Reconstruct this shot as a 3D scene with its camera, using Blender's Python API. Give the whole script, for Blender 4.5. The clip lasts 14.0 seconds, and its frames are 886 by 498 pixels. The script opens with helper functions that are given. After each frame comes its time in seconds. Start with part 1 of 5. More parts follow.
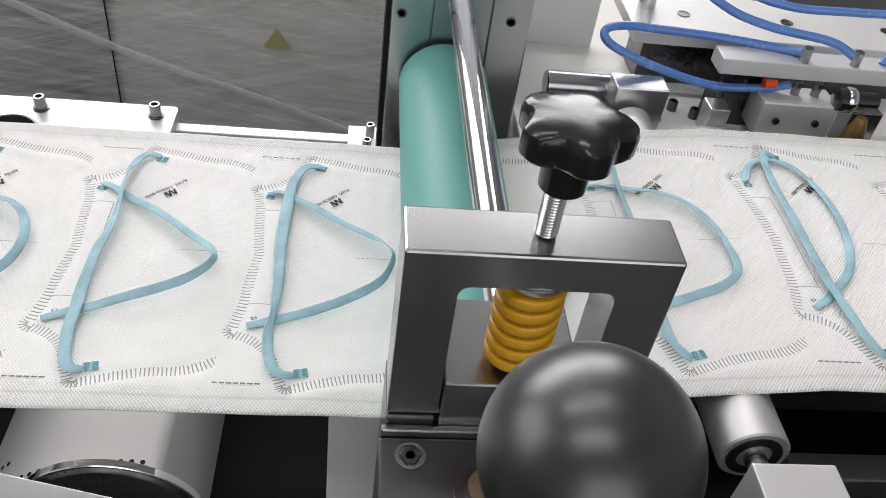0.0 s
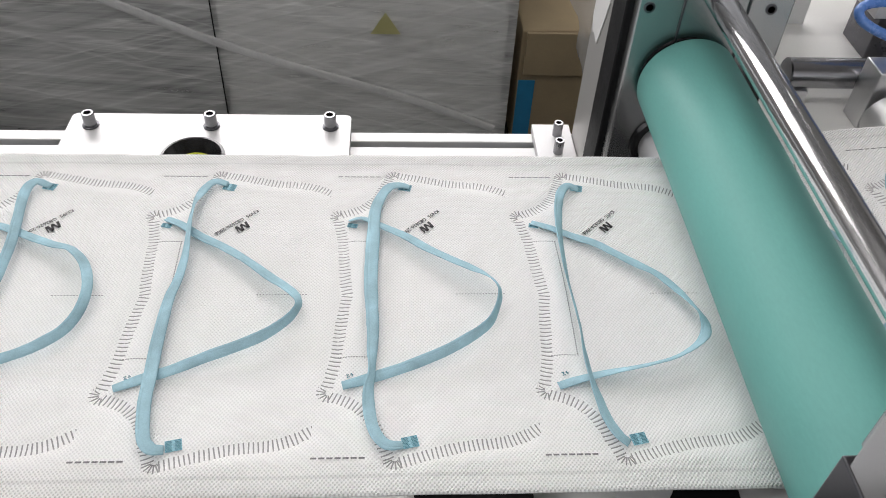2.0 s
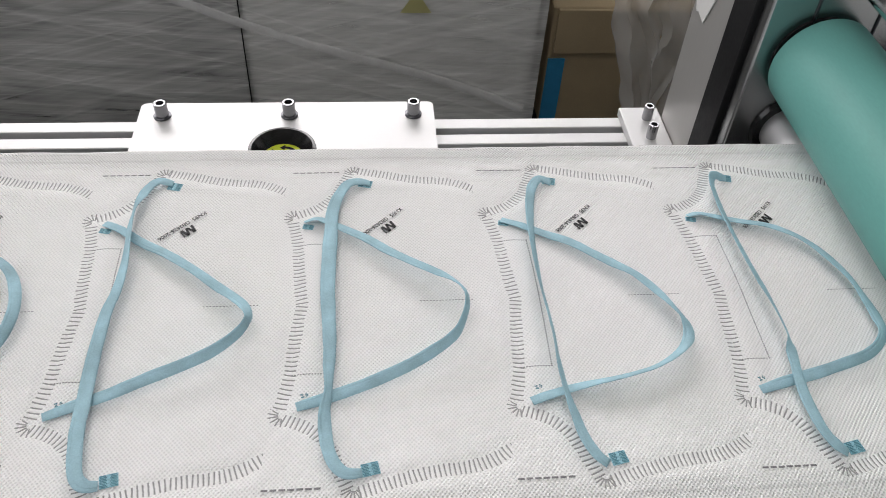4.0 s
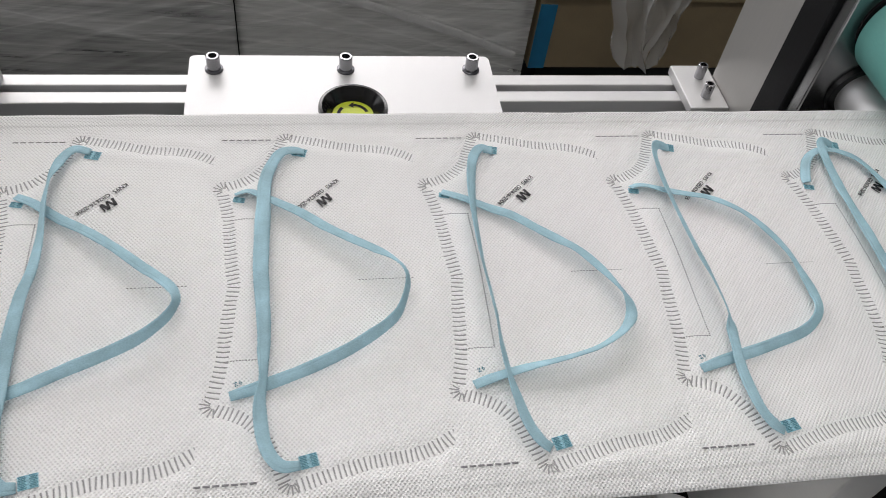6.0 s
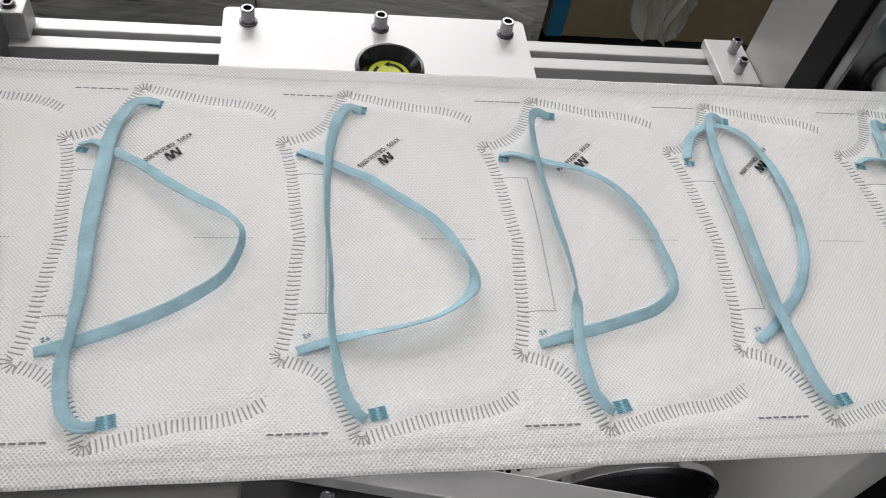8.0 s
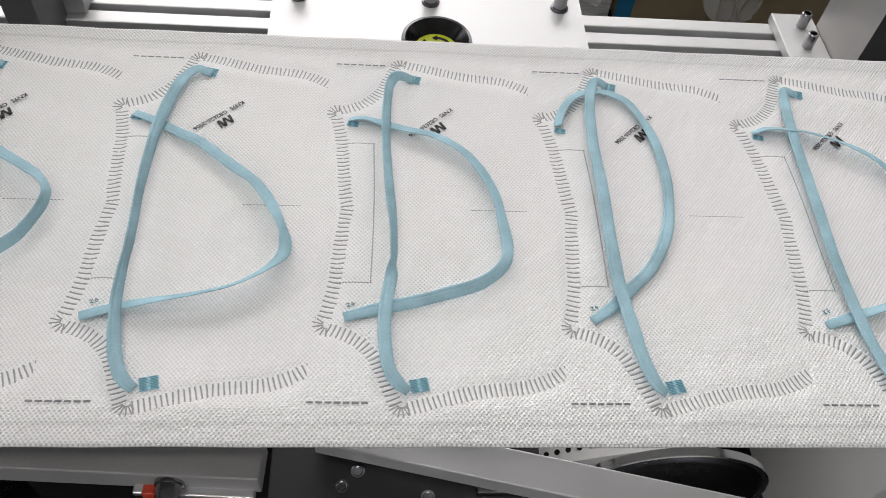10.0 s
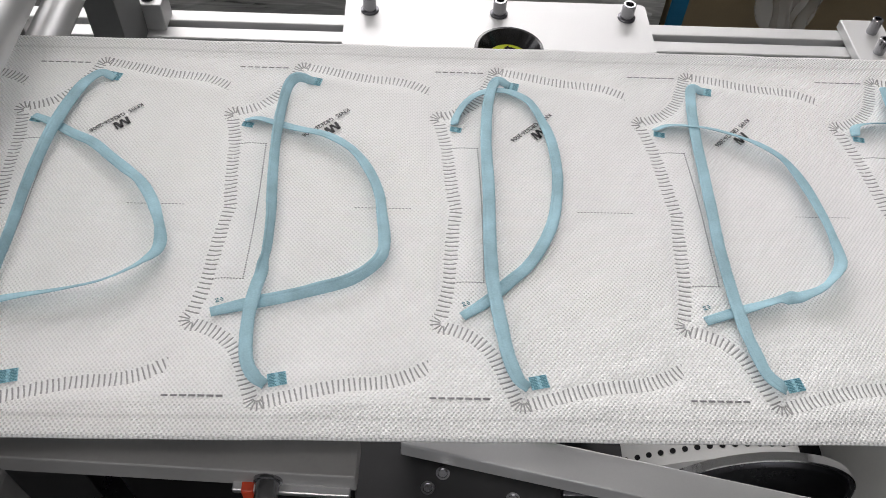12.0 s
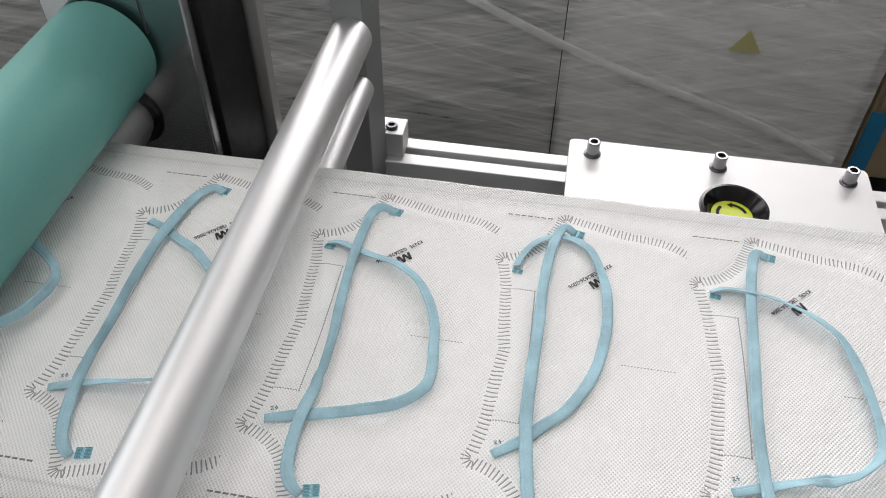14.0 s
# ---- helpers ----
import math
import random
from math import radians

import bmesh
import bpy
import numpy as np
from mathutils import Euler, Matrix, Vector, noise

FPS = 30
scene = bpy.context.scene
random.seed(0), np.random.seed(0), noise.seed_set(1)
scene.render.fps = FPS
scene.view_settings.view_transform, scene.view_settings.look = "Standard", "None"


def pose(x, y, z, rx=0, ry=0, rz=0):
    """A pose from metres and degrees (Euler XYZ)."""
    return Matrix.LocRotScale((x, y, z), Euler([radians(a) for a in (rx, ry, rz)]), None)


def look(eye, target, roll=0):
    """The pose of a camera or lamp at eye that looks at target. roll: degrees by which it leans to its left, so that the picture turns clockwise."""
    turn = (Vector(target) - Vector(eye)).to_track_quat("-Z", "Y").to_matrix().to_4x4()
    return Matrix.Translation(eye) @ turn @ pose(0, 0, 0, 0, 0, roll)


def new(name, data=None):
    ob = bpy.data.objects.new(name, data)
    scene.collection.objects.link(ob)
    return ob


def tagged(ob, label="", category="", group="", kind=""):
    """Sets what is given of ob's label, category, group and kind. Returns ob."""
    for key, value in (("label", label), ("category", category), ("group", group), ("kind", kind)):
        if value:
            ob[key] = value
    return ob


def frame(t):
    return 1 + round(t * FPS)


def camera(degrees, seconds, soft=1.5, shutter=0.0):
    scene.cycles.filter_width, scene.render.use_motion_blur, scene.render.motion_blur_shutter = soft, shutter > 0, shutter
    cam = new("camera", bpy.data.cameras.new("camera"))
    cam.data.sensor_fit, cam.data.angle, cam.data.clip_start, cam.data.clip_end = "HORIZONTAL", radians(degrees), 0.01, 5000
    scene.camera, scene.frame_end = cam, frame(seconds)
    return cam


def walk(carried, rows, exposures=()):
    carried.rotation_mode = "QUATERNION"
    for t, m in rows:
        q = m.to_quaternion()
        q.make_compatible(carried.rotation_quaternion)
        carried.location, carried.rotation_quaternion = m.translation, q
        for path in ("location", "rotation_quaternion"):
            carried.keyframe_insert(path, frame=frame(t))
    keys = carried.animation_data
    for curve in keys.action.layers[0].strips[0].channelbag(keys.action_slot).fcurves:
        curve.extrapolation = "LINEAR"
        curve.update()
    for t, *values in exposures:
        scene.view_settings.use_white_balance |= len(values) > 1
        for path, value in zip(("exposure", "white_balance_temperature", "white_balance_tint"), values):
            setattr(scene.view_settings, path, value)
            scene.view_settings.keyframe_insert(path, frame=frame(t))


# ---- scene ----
cam = camera(56.85, 14.0, soft=0.9, shutter=0.12)
walk(cam, [
    (0, look((0.3076, -0.3931, 1.3126), (0.3630, -0.0219, 0.9822), 8.58)),
    (0.5, look((0.2860, -0.3768, 1.3063), (0.3329, -0.0102, 0.9696), 7.66)),
    (1, look((0.2471, -0.3545, 1.2995), (0.2866, 0.0077, 0.9571), 6.14)),
    (1.5, look((0.2107, -0.3369, 1.2962), (0.2424, 0.0230, 0.9506), 4.44)),
    (2, look((0.1669, -0.3159, 1.2937), (0.1969, 0.0421, 0.9459), 3.27)),
    (2.2, look((0.1504, -0.3072, 1.2868), (0.1768, 0.0499, 0.9379), 2.67)),
    (4.3, look((0.0537, -0.2733, 1.2794), (0.1052, 0.0712, 0.9208), 4.48)),
    (4.5, look((0.0392, -0.2660, 1.2872), (0.1023, 0.0761, 0.9280), 5.91)),
    (5, look((-0.0114, -0.2566, 1.2941), (0.0612, 0.0789, 0.9305), 7.15)),
    (5.5, look((-0.0312, -0.2683, 1.2838), (0.0451, 0.0584, 0.9131), 8.01)),
    (6, look((-0.0373, -0.2562, 1.2806), (0.0445, 0.0596, 0.9016), 9.18)),
    (6.5, look((-0.0491, -0.2511, 1.2763), (0.0412, 0.0548, 0.8913), 10.82)),
    (7, look((-0.0627, -0.2460, 1.2705), (0.0311, 0.0535, 0.8812), 11.82)),
    (7.5, look((-0.0765, -0.2466, 1.2774), (0.0190, 0.0502, 0.8865), 13.05)),
    (8, look((-0.0643, -0.2563, 1.2780), (0.0205, 0.0429, 0.8865), 12.69)),
    (8.5, look((-0.0389, -0.2657, 1.2669), (0.0265, 0.0385, 0.8755), 10.61)),
    (8.7, look((-0.0373, -0.2603, 1.2648), (0.0244, 0.0428, 0.8720), 10.47)),
    (10.8, look((-0.0524, -0.2576, 1.2659), (-0.0231, 0.0391, 0.8645), 5.31)),
    (11, look((-0.0555, -0.2659, 1.2603), (-0.0285, 0.0399, 0.8655), 4.56)),
    (11.5, look((-0.0608, -0.2654, 1.2617), (-0.0370, 0.0402, 0.8667), 4.30)),
    (12, look((-0.0711, -0.2678, 1.2634), (-0.0509, 0.0387, 0.8689), 4.08)),
    (12.5, look((-0.0848, -0.2688, 1.2632), (-0.0742, 0.0415, 0.8713), 3.78)),
    (13, look((-0.1075, -0.2665, 1.2669), (-0.1075, 0.0495, 0.8795), 3.61)),
    (13.5, look((-0.1219, -0.2638, 1.2764), (-0.1516, 0.0627, 0.8988), 2.43)),
    (14, look((-0.1457, -0.2687, 1.3001), (-0.2024, 0.0759, 0.9423), 0.59)),
], exposures=[(0, -0.20), (1.5, -0.26), (4.5, -0.53), (8, -0.56), (11.5, -0.51), (13, -0.48), (14, -0.31)])

# ---------------------------------------------------------------- light
# A workshop hall: daylight from window bands in the far and west walls and a wide door, fluorescent panels on the ceiling.
WEB_Z = 0.95                     # height of the moving web over the floor
world = bpy.data.worlds.new("sky")
scene.world = world
world.use_nodes = True
wn, wl = world.node_tree.nodes, world.node_tree.links
sky = wn.new("ShaderNodeTexSky")
sky.sky_type, sky.sun_disc, sky.sun_elevation, sky.sun_rotation = "NISHITA", False, radians(40), radians(-20)
wl.new(sky.outputs[0], wn["Background"].inputs[0])
wn["Background"].inputs[1].default_value = 0.08


def area(name, x, y, z, sx, sy, power, rx=0, ry=0, rz=0, color=(1, 1, 1)):
    lamp = bpy.data.lights.new(name, "AREA")
    lamp.shape, lamp.size, lamp.size_y, lamp.energy, lamp.color = "RECTANGLE", sx, sy, power, color
    ob = new(name, lamp)
    ob.matrix_world = pose(x, y, z, rx, ry, rz)
    return ob


area("window_daylight", -1.0, 5.85, 4.00, 8.0, 2.9, 640, rx=-90, color=(1.0, 0.958, 0.956))
area("door_daylight", 0.6, -5.85, 3.0, 5.0, 3.6, 125, rx=90, color=(1.0, 0.96, 0.955))
area("side_daylight", -5.85, 1.5, 3.95, 4.0, 5.0, 190, ry=-90, color=(1.0, 0.962, 0.958))
LAMPS = [(-2.6, 1.7), (0.0, 1.7), (-2.6, -2.6), (0.0, -2.6)]
for lx, ly in LAMPS:
    area("ceiling_tube_light", lx, ly, 7.80, 2.4, 0.40, 55, color=(1.0, 0.955, 0.935))

# ---------------------------------------------------------------- materials
def nodes_of(name):
    m = bpy.data.materials.new(name)
    m.use_nodes = True
    return m, m.node_tree.nodes, m.node_tree.links, m.node_tree.nodes["Principled BSDF"]


def mat(name, color, rough=0.5, metal=0.0, vary=0.12, scale=30.0, bump=0.0, fine=400.0, stretch=(1, 1, 1), spec=0.5, coat=0.0):
    """Plain surface: base colour varied at two scales, roughness varied, fine relief."""
    m, n, l, b = nodes_of(name)
    tc = n.new("ShaderNodeTexCoord")
    mp = n.new("ShaderNodeMapping")
    mp.inputs["Scale"].default_value = stretch
    l.new(tc.outputs["Object"], mp.inputs[0])
    big, small = n.new("ShaderNodeTexNoise"), n.new("ShaderNodeTexNoise")
    big.inputs["Scale"].default_value, big.inputs["Detail"].default_value = scale, 4
    small.inputs["Scale"].default_value, small.inputs["Detail"].default_value = fine, 3
    for t in (big, small):
        l.new(mp.outputs[0], t.inputs["Vector"])
    mix = n.new("ShaderNodeMath")
    mix.operation = "MULTIPLY_ADD"
    mix.inputs[1].default_value = 0.45
    l.new(small.outputs[0], mix.inputs[0])
    l.new(big.outputs[0], mix.inputs[2])
    ramp = n.new("ShaderNodeValToRGB")
    ramp.color_ramp.elements[0].position, ramp.color_ramp.elements[1].position = 0.45, 1.0
    ramp.color_ramp.elements[0].color = (*[c * (1 - vary) for c in color], 1)
    ramp.color_ramp.elements[1].color = (*[min(1, c * (1 + vary)) for c in color], 1)
    l.new(mix.outputs[0], ramp.inputs[0])
    l.new(ramp.outputs[0], b.inputs["Base Color"])
    rr = n.new("ShaderNodeMapRange")
    rr.inputs["From Min"].default_value, rr.inputs["From Max"].default_value = 0.4, 1.05
    rr.inputs["To Min"].default_value, rr.inputs["To Max"].default_value = max(0.02, rough * (1 - 0.2 + 0.14 * metal)), min(1, rough * (1 + 0.25 - 0.18 * metal))
    l.new(mix.outputs[0], rr.inputs[0])
    l.new(rr.outputs[0], b.inputs["Roughness"])
    b.inputs["Metallic"].default_value = metal
    b.inputs["Specular IOR Level"].default_value = spec
    b.inputs["Coat Weight"].default_value = coat
    if bump:
        bp = n.new("ShaderNodeBump")
        bp.inputs["Strength"].default_value, bp.inputs["Distance"].default_value = 1.0, bump
        l.new(small.outputs[0], bp.inputs["Height"])
        l.new(bp.outputs[0], b.inputs["Normal"])
    return m


def fabric_material():
    """White spun-bonded fabric with an embossed lattice of small oval pits, closer and deeper along both edge seams."""
    m, n, l, b = nodes_of("white_embossed_nonwoven")
    tc, sep = n.new("ShaderNodeTexCoord"), n.new("ShaderNodeSeparateXYZ")
    l.new(tc.outputs["Object"], sep.inputs[0])

    def math_(op, a, c):
        k = n.new("ShaderNodeMath")
        k.operation = op
        for i, v in enumerate((a, c)):
            if v is None:
                continue
            if isinstance(v, (int, float)):
                k.inputs[i].default_value = v
            else:
                l.new(v, k.inputs[i])
        return k.outputs[0]
    x, y = sep.outputs[0], sep.outputs[1]
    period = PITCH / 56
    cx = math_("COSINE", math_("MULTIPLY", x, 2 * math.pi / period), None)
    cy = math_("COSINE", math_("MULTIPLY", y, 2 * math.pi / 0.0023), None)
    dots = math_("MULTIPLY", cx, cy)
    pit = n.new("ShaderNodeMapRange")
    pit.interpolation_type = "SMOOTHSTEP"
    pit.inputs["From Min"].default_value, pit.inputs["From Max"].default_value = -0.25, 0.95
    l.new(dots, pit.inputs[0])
    # edge bands
    ay = math_("ABSOLUTE", math_("SUBTRACT", y, 0.0025), None)
    band = n.new("ShaderNodeMapRange")
    band.inputs["From Min"].default_value, band.inputs["From Max"].default_value = 0.1095, 0.1115
    l.new(ay, band.inputs[0])
    gap = n.new("ShaderNodeMapRange")
    gap.inputs["From Min"].default_value, gap.inputs["From Max"].default_value = 0.0, 0.0016
    l.new(math_("ABSOLUTE", math_("SUBTRACT", ay, 0.1168), None), gap.inputs[0])
    cloud, fibre = n.new("ShaderNodeTexNoise"), n.new("ShaderNodeTexNoise")
    cloud.inputs["Scale"].default_value, cloud.inputs["Detail"].default_value = 55, 4
    fibre.inputs["Scale"].default_value, fibre.inputs["Detail"].default_value = 1800, 3
    for t in (cloud, fibre):
        l.new(tc.outputs["Object"], t.inputs["Vector"])
    # Colour darkens in the pits: their greyish tone and their shade together.
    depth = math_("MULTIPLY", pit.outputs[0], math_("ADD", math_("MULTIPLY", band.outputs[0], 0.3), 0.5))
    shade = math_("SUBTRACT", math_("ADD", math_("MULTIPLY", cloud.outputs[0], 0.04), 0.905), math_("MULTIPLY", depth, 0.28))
    shade = math_("SUBTRACT", shade, math_("MULTIPLY", math_("MULTIPLY", band.outputs[0], math_("SUBTRACT", 1.0, gap.outputs[0])), 0.12))
    col = n.new("ShaderNodeCombineColor")
    for i, f in enumerate((1.0, 0.998, 0.99)):
        l.new(math_("MULTIPLY", shade, f), col.inputs[i])
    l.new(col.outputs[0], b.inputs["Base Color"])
    b.inputs["Roughness"].default_value = 0.62
    b.inputs["Specular IOR Level"].default_value = 0.3
    b.inputs["Sheen Weight"].default_value = 0.12
    h = math_("ADD", math_("MULTIPLY", depth, -1.0), math_("MULTIPLY", fibre.outputs[0], 0.12))
    h = math_("ADD", h, math_("MULTIPLY", cloud.outputs[0], 1.6))
    bp = n.new("ShaderNodeBump")
    bp.inputs["Strength"].default_value, bp.inputs["Distance"].default_value = 1.0, 0.0010
    l.new(h, bp.inputs["Height"])
    l.new(bp.outputs[0], b.inputs["Normal"])
    return m


def film_material():
    """Stretch film wrapped in many layers: glossy, streaky, half see-through, wrinkled in crossing directions."""
    m, n, l, b = nodes_of("clear_stretch_film")
    tc = n.new("ShaderNodeTexCoord")
    total = None
    for turn, scale, detail, share in ((6, (1.6, 1.6, 30), 9, 0.5), (-17, (2.5, 2.5, 42), 7, 0.3), (2, (4, 4, 90), 6, 0.3)):
        mp, t = n.new("ShaderNodeMapping"), n.new("ShaderNodeTexNoise")
        mp.inputs["Rotation"].default_value = (0, radians(turn), 0)
        mp.inputs["Scale"].default_value = [1 / c for c in scale]
        mp.vector_type = "TEXTURE"
        t.inputs["Scale"].default_value, t.inputs["Detail"].default_value, t.inputs["Distortion"].default_value = 1.3, detail, 1.1
        l.new(tc.outputs["Object"], mp.inputs[0])
        l.new(mp.outputs[0], t.inputs["Vector"])
        k = n.new("ShaderNodeMath")
        k.operation = "MULTIPLY_ADD"
        k.inputs[1].default_value = share
        l.new(t.outputs[0], k.inputs[0])
        if total is None:
            k.inputs[2].default_value = 0.0
        else:
            l.new(total, k.inputs[2])
        total = k.outputs[0]
    cloud = n.new("ShaderNodeTexNoise")
    cloud.inputs["Scale"].default_value, cloud.inputs["Detail"].default_value = 4, 3
    l.new(tc.outputs["Object"], cloud.inputs["Vector"])
    k = n.new("ShaderNodeMath")
    k.operation = "MULTIPLY_ADD"
    k.inputs[1].default_value = 0.35
    l.new(cloud.outputs[0], k.inputs[0])
    l.new(total, k.inputs[2])
    # thin gathered ridges in two slanting directions
    sum_ = k.outputs[0]
    for turn, scale, seed in ((17, (0.6, 1, 7), 3.0), (-14, (0.5, 1, 8), 8.0), (3, (1.6, 1, 30), 5.0)):
        mp, t, r1, q = n.new("ShaderNodeMapping"), n.new("ShaderNodeTexNoise"), n.new("ShaderNodeMapRange"), n.new("ShaderNodeMath")
        mp.inputs["Rotation"].default_value, mp.inputs["Location"].default_value = (0, radians(turn), 0), (seed, 0, seed)
        mp.inputs["Scale"].default_value = [1 / c for c in scale]
        mp.vector_type = "TEXTURE"
        t.inputs["Scale"].default_value, t.inputs["Detail"].default_value = 1.5, 2
        l.new(tc.outputs["Object"], mp.inputs[0])
        l.new(mp.outputs[0], t.inputs["Vector"])
        d1, d2 = n.new("ShaderNodeMath"), n.new("ShaderNodeMath")
        d1.operation, d2.operation = "SUBTRACT", "ABSOLUTE"
        d1.inputs[1].default_value = 0.5
        l.new(t.outputs[0], d1.inputs[0])
        l.new(d1.outputs[0], d2.inputs[0])
        r1.inputs["From Min"].default_value, r1.inputs["From Max"].default_value = 0.022, 0.0
        r1.inputs["To Max"].default_value = 0.09
        l.new(d2.outputs[0], r1.inputs[0])
        q.operation = "ADD"
        l.new(sum_, q.inputs[0])
        l.new(r1.outputs[0], q.inputs[1])
        sum_ = q.outputs[0]
    k = q
    # Whitish, denser streaks put the film's reflected light into its alpha.
    ramp = n.new("ShaderNodeValToRGB")
    ramp.color_ramp.elements[0].position, ramp.color_ramp.elements[1].position = 0.60, 0.98
    ramp.color_ramp.elements[0].color, ramp.color_ramp.elements[1].color = (0.28,) * 3 + (1,), (0.84,) * 3 + (1,)
    l.new(k.outputs[0], ramp.inputs[0])
    b.inputs["Base Color"].default_value = (0.90, 0.91, 0.89, 1)
    b.inputs["Roughness"].default_value = 0.2
    l.new(ramp.outputs[0], b.inputs["Alpha"])
    bp = n.new("ShaderNodeBump")
    bp.inputs["Strength"].default_value, bp.inputs["Distance"].default_value = 1.0, 0.0035
    l.new(sum_, bp.inputs["Height"])
    l.new(bp.outputs[0], b.inputs["Normal"])
    return m


PITCH = 0.11256                  # length of one mask blank along the web
M_FABRIC = fabric_material()
# Weld greys: pressed fabric, darkened further for the shade in its grooves.
M_WELD = mat("pressed_weld_shaded", (0.30, 0.30, 0.30), 0.4, vary=0.15, scale=300)
M_RIDGE = mat("puffed_nonwoven", (0.86, 0.86, 0.855), 0.65, vary=0.04, scale=200, bump=0.0001, fine=1500, spec=0.3)
M_WELD_DARK = mat("deep_pressed_weld_shaded", (0.20, 0.20, 0.205), 0.45, vary=0.1, scale=300)
M_STRAP = mat("pale_blue_elastic", (0.335, 0.515, 0.585), 0.7, vary=0.26, scale=60, bump=0.0002, fine=1500, spec=0.2)
M_TAB_DARK = mat("pressed_elastic", (0.055, 0.19, 0.24), 0.5, vary=0.2, scale=900)
M_TAB = mat("welded_elastic", (0.27, 0.50, 0.58), 0.6, vary=0.3, scale=900, bump=0.0003, fine=1600)
M_INK = mat("black_print", (0.015, 0.015, 0.017), 0.6, vary=0.3, scale=500)
M_RUBBER = mat("green_rubber", (0.135, 0.375, 0.335), 0.5, vary=0.10, scale=14, bump=0.00010, fine=700, stretch=(1, 0.3, 1), spec=0.4)
M_CHROME = mat("polished_steel", (0.74, 0.74, 0.75), 0.14, 1.0, vary=0.05, scale=20, fine=300, stretch=(1, 0.1, 1))
M_ALU = mat("brushed_aluminium", (0.72, 0.72, 0.73), 0.34, 1.0, vary=0.08, scale=24, fine=900, stretch=(0.06, 1, 1), bump=0.00004)
M_ALU_BAR = mat("turned_aluminium", (0.68, 0.68, 0.68), 0.5, 1.0, vary=0.03, scale=24, fine=900, stretch=(1, 0.05, 1), bump=0.00003)
M_ANOD = mat("clear_anodised_aluminium", (0.66, 0.66, 0.66), 0.5, 0.55, vary=0.05, scale=18, fine=700, bump=0.00003)
M_STEEL = mat("satin_machined_steel", (0.36, 0.36, 0.375), 0.24, 1.0, vary=0.03, scale=9, fine=300, stretch=(1, 1, 0.2))
M_YOKE = mat("ground_bright_steel", (0.43, 0.43, 0.44), 0.25, 1.0, vary=0.03, scale=9, fine=300, stretch=(1, 1, 0.2))
M_PLATE = mat("dark_ground_steel", (0.38, 0.385, 0.39), 0.26, 1.0, vary=0.05, scale=9, fine=300)
M_SHEET = mat("dull_stainless", (0.47, 0.463, 0.445), 0.45, 0.6, vary=0.06, scale=10, fine=500, stretch=(1, 1, 0.08))
M_ARM = mat("dull_cast_aluminium", (0.34, 0.335, 0.33), 0.55, 0.3, vary=0.1, scale=20, fine=400)
M_COVER = mat("dark_grey_paint", (0.030, 0.030, 0.032), 0.5, vary=0.15, scale=20)
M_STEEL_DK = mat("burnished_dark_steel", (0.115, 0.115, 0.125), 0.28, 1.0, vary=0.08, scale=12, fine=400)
M_BLACK_PL = mat("black_moulded_plastic", (0.010, 0.010, 0.011), 0.20, vary=0.3, scale=40, fine=600, bump=0.00003)
M_BALL = mat("worn_black_bakelite", (0.018, 0.0175, 0.0175), 0.34, vary=0.25, scale=40, fine=500, bump=0.00001, spec=1.0)
M_BLACK = mat("black_painted_metal", (0.008, 0.008, 0.009), 0.5, vary=0.3, scale=20, spec=0.2)
M_YELLOW = mat("yellow_lacquered_spring", (0.68, 0.35, 0.012), 0.38, vary=0.08, scale=60, fine=600, bump=0.00005)
M_LIME = mat("lime_label", (0.62, 0.72, 0.04), 0.4, vary=0.06, scale=100)
M_WHITE = mat("white_powder_coat", (0.75, 0.75, 0.73), 0.45, vary=0.04, scale=12, fine=500, bump=0.00004)
M_GREY = mat("grey_painted_steel", (0.19, 0.195, 0.195), 0.5, vary=0.1, scale=6)
M_BLUE = mat("blue_polyurethane_tube", (0.10, 0.22, 0.56), 0.25, vary=0.1, scale=60, spec=0.6)
M_BRASS = mat("brass", (0.30, 0.19, 0.075), 0.5, 0.8, vary=0.2, scale=80)
M_RED = mat("red_plastic", (0.62, 0.06, 0.02), 0.4, vary=0.1)
M_CARD = mat("brown_cardboard", (0.33, 0.26, 0.16), 0.8, vary=0.12, scale=14, fine=300, bump=0.0002)
M_TAPE = mat("blue_printed_tape", (0.03, 0.22, 0.42), 0.35, vary=0.15, scale=30)
M_FILM = film_material()
M_CONCRETE = mat("grey_epoxy_floor", (0.055, 0.06, 0.058), 0.55, vary=0.2, scale=2, fine=60)
M_WALL = mat("grey_wall_paint", (0.33, 0.33, 0.325), 0.7, vary=0.05, scale=2, fine=80)
M_STICKER = mat("yellow_sticker", (0.46, 0.44, 0.20), 0.4, vary=0.05)


def glow_material(name, color, strength):
    m, n, l, b = nodes_of(name)
    b.inputs["Emission Color"].default_value, b.inputs["Emission Strength"].default_value = (*color, 1), strength
    return m


def bag_material():
    m, n, l, b = nodes_of("thin_polythene")
    b.inputs["Base Color"].default_value = (0.75, 0.76, 0.75, 1)
    b.inputs["Roughness"].default_value, b.inputs["Alpha"].default_value = 0.25, 0.45
    return m


M_BAG = bag_material()

# ---------------------------------------------------------------- mesh helpers (heights are relative to the web)
BASE = {}


def thing(name, loc, label, category, group="", kind=""):
    root = new(name)
    root.empty_display_size = 0.02
    root.location = (loc[0], loc[1], loc[2] + WEB_Z)
    BASE[root] = Vector(loc)
    return tagged(root, label, category, group, kind)


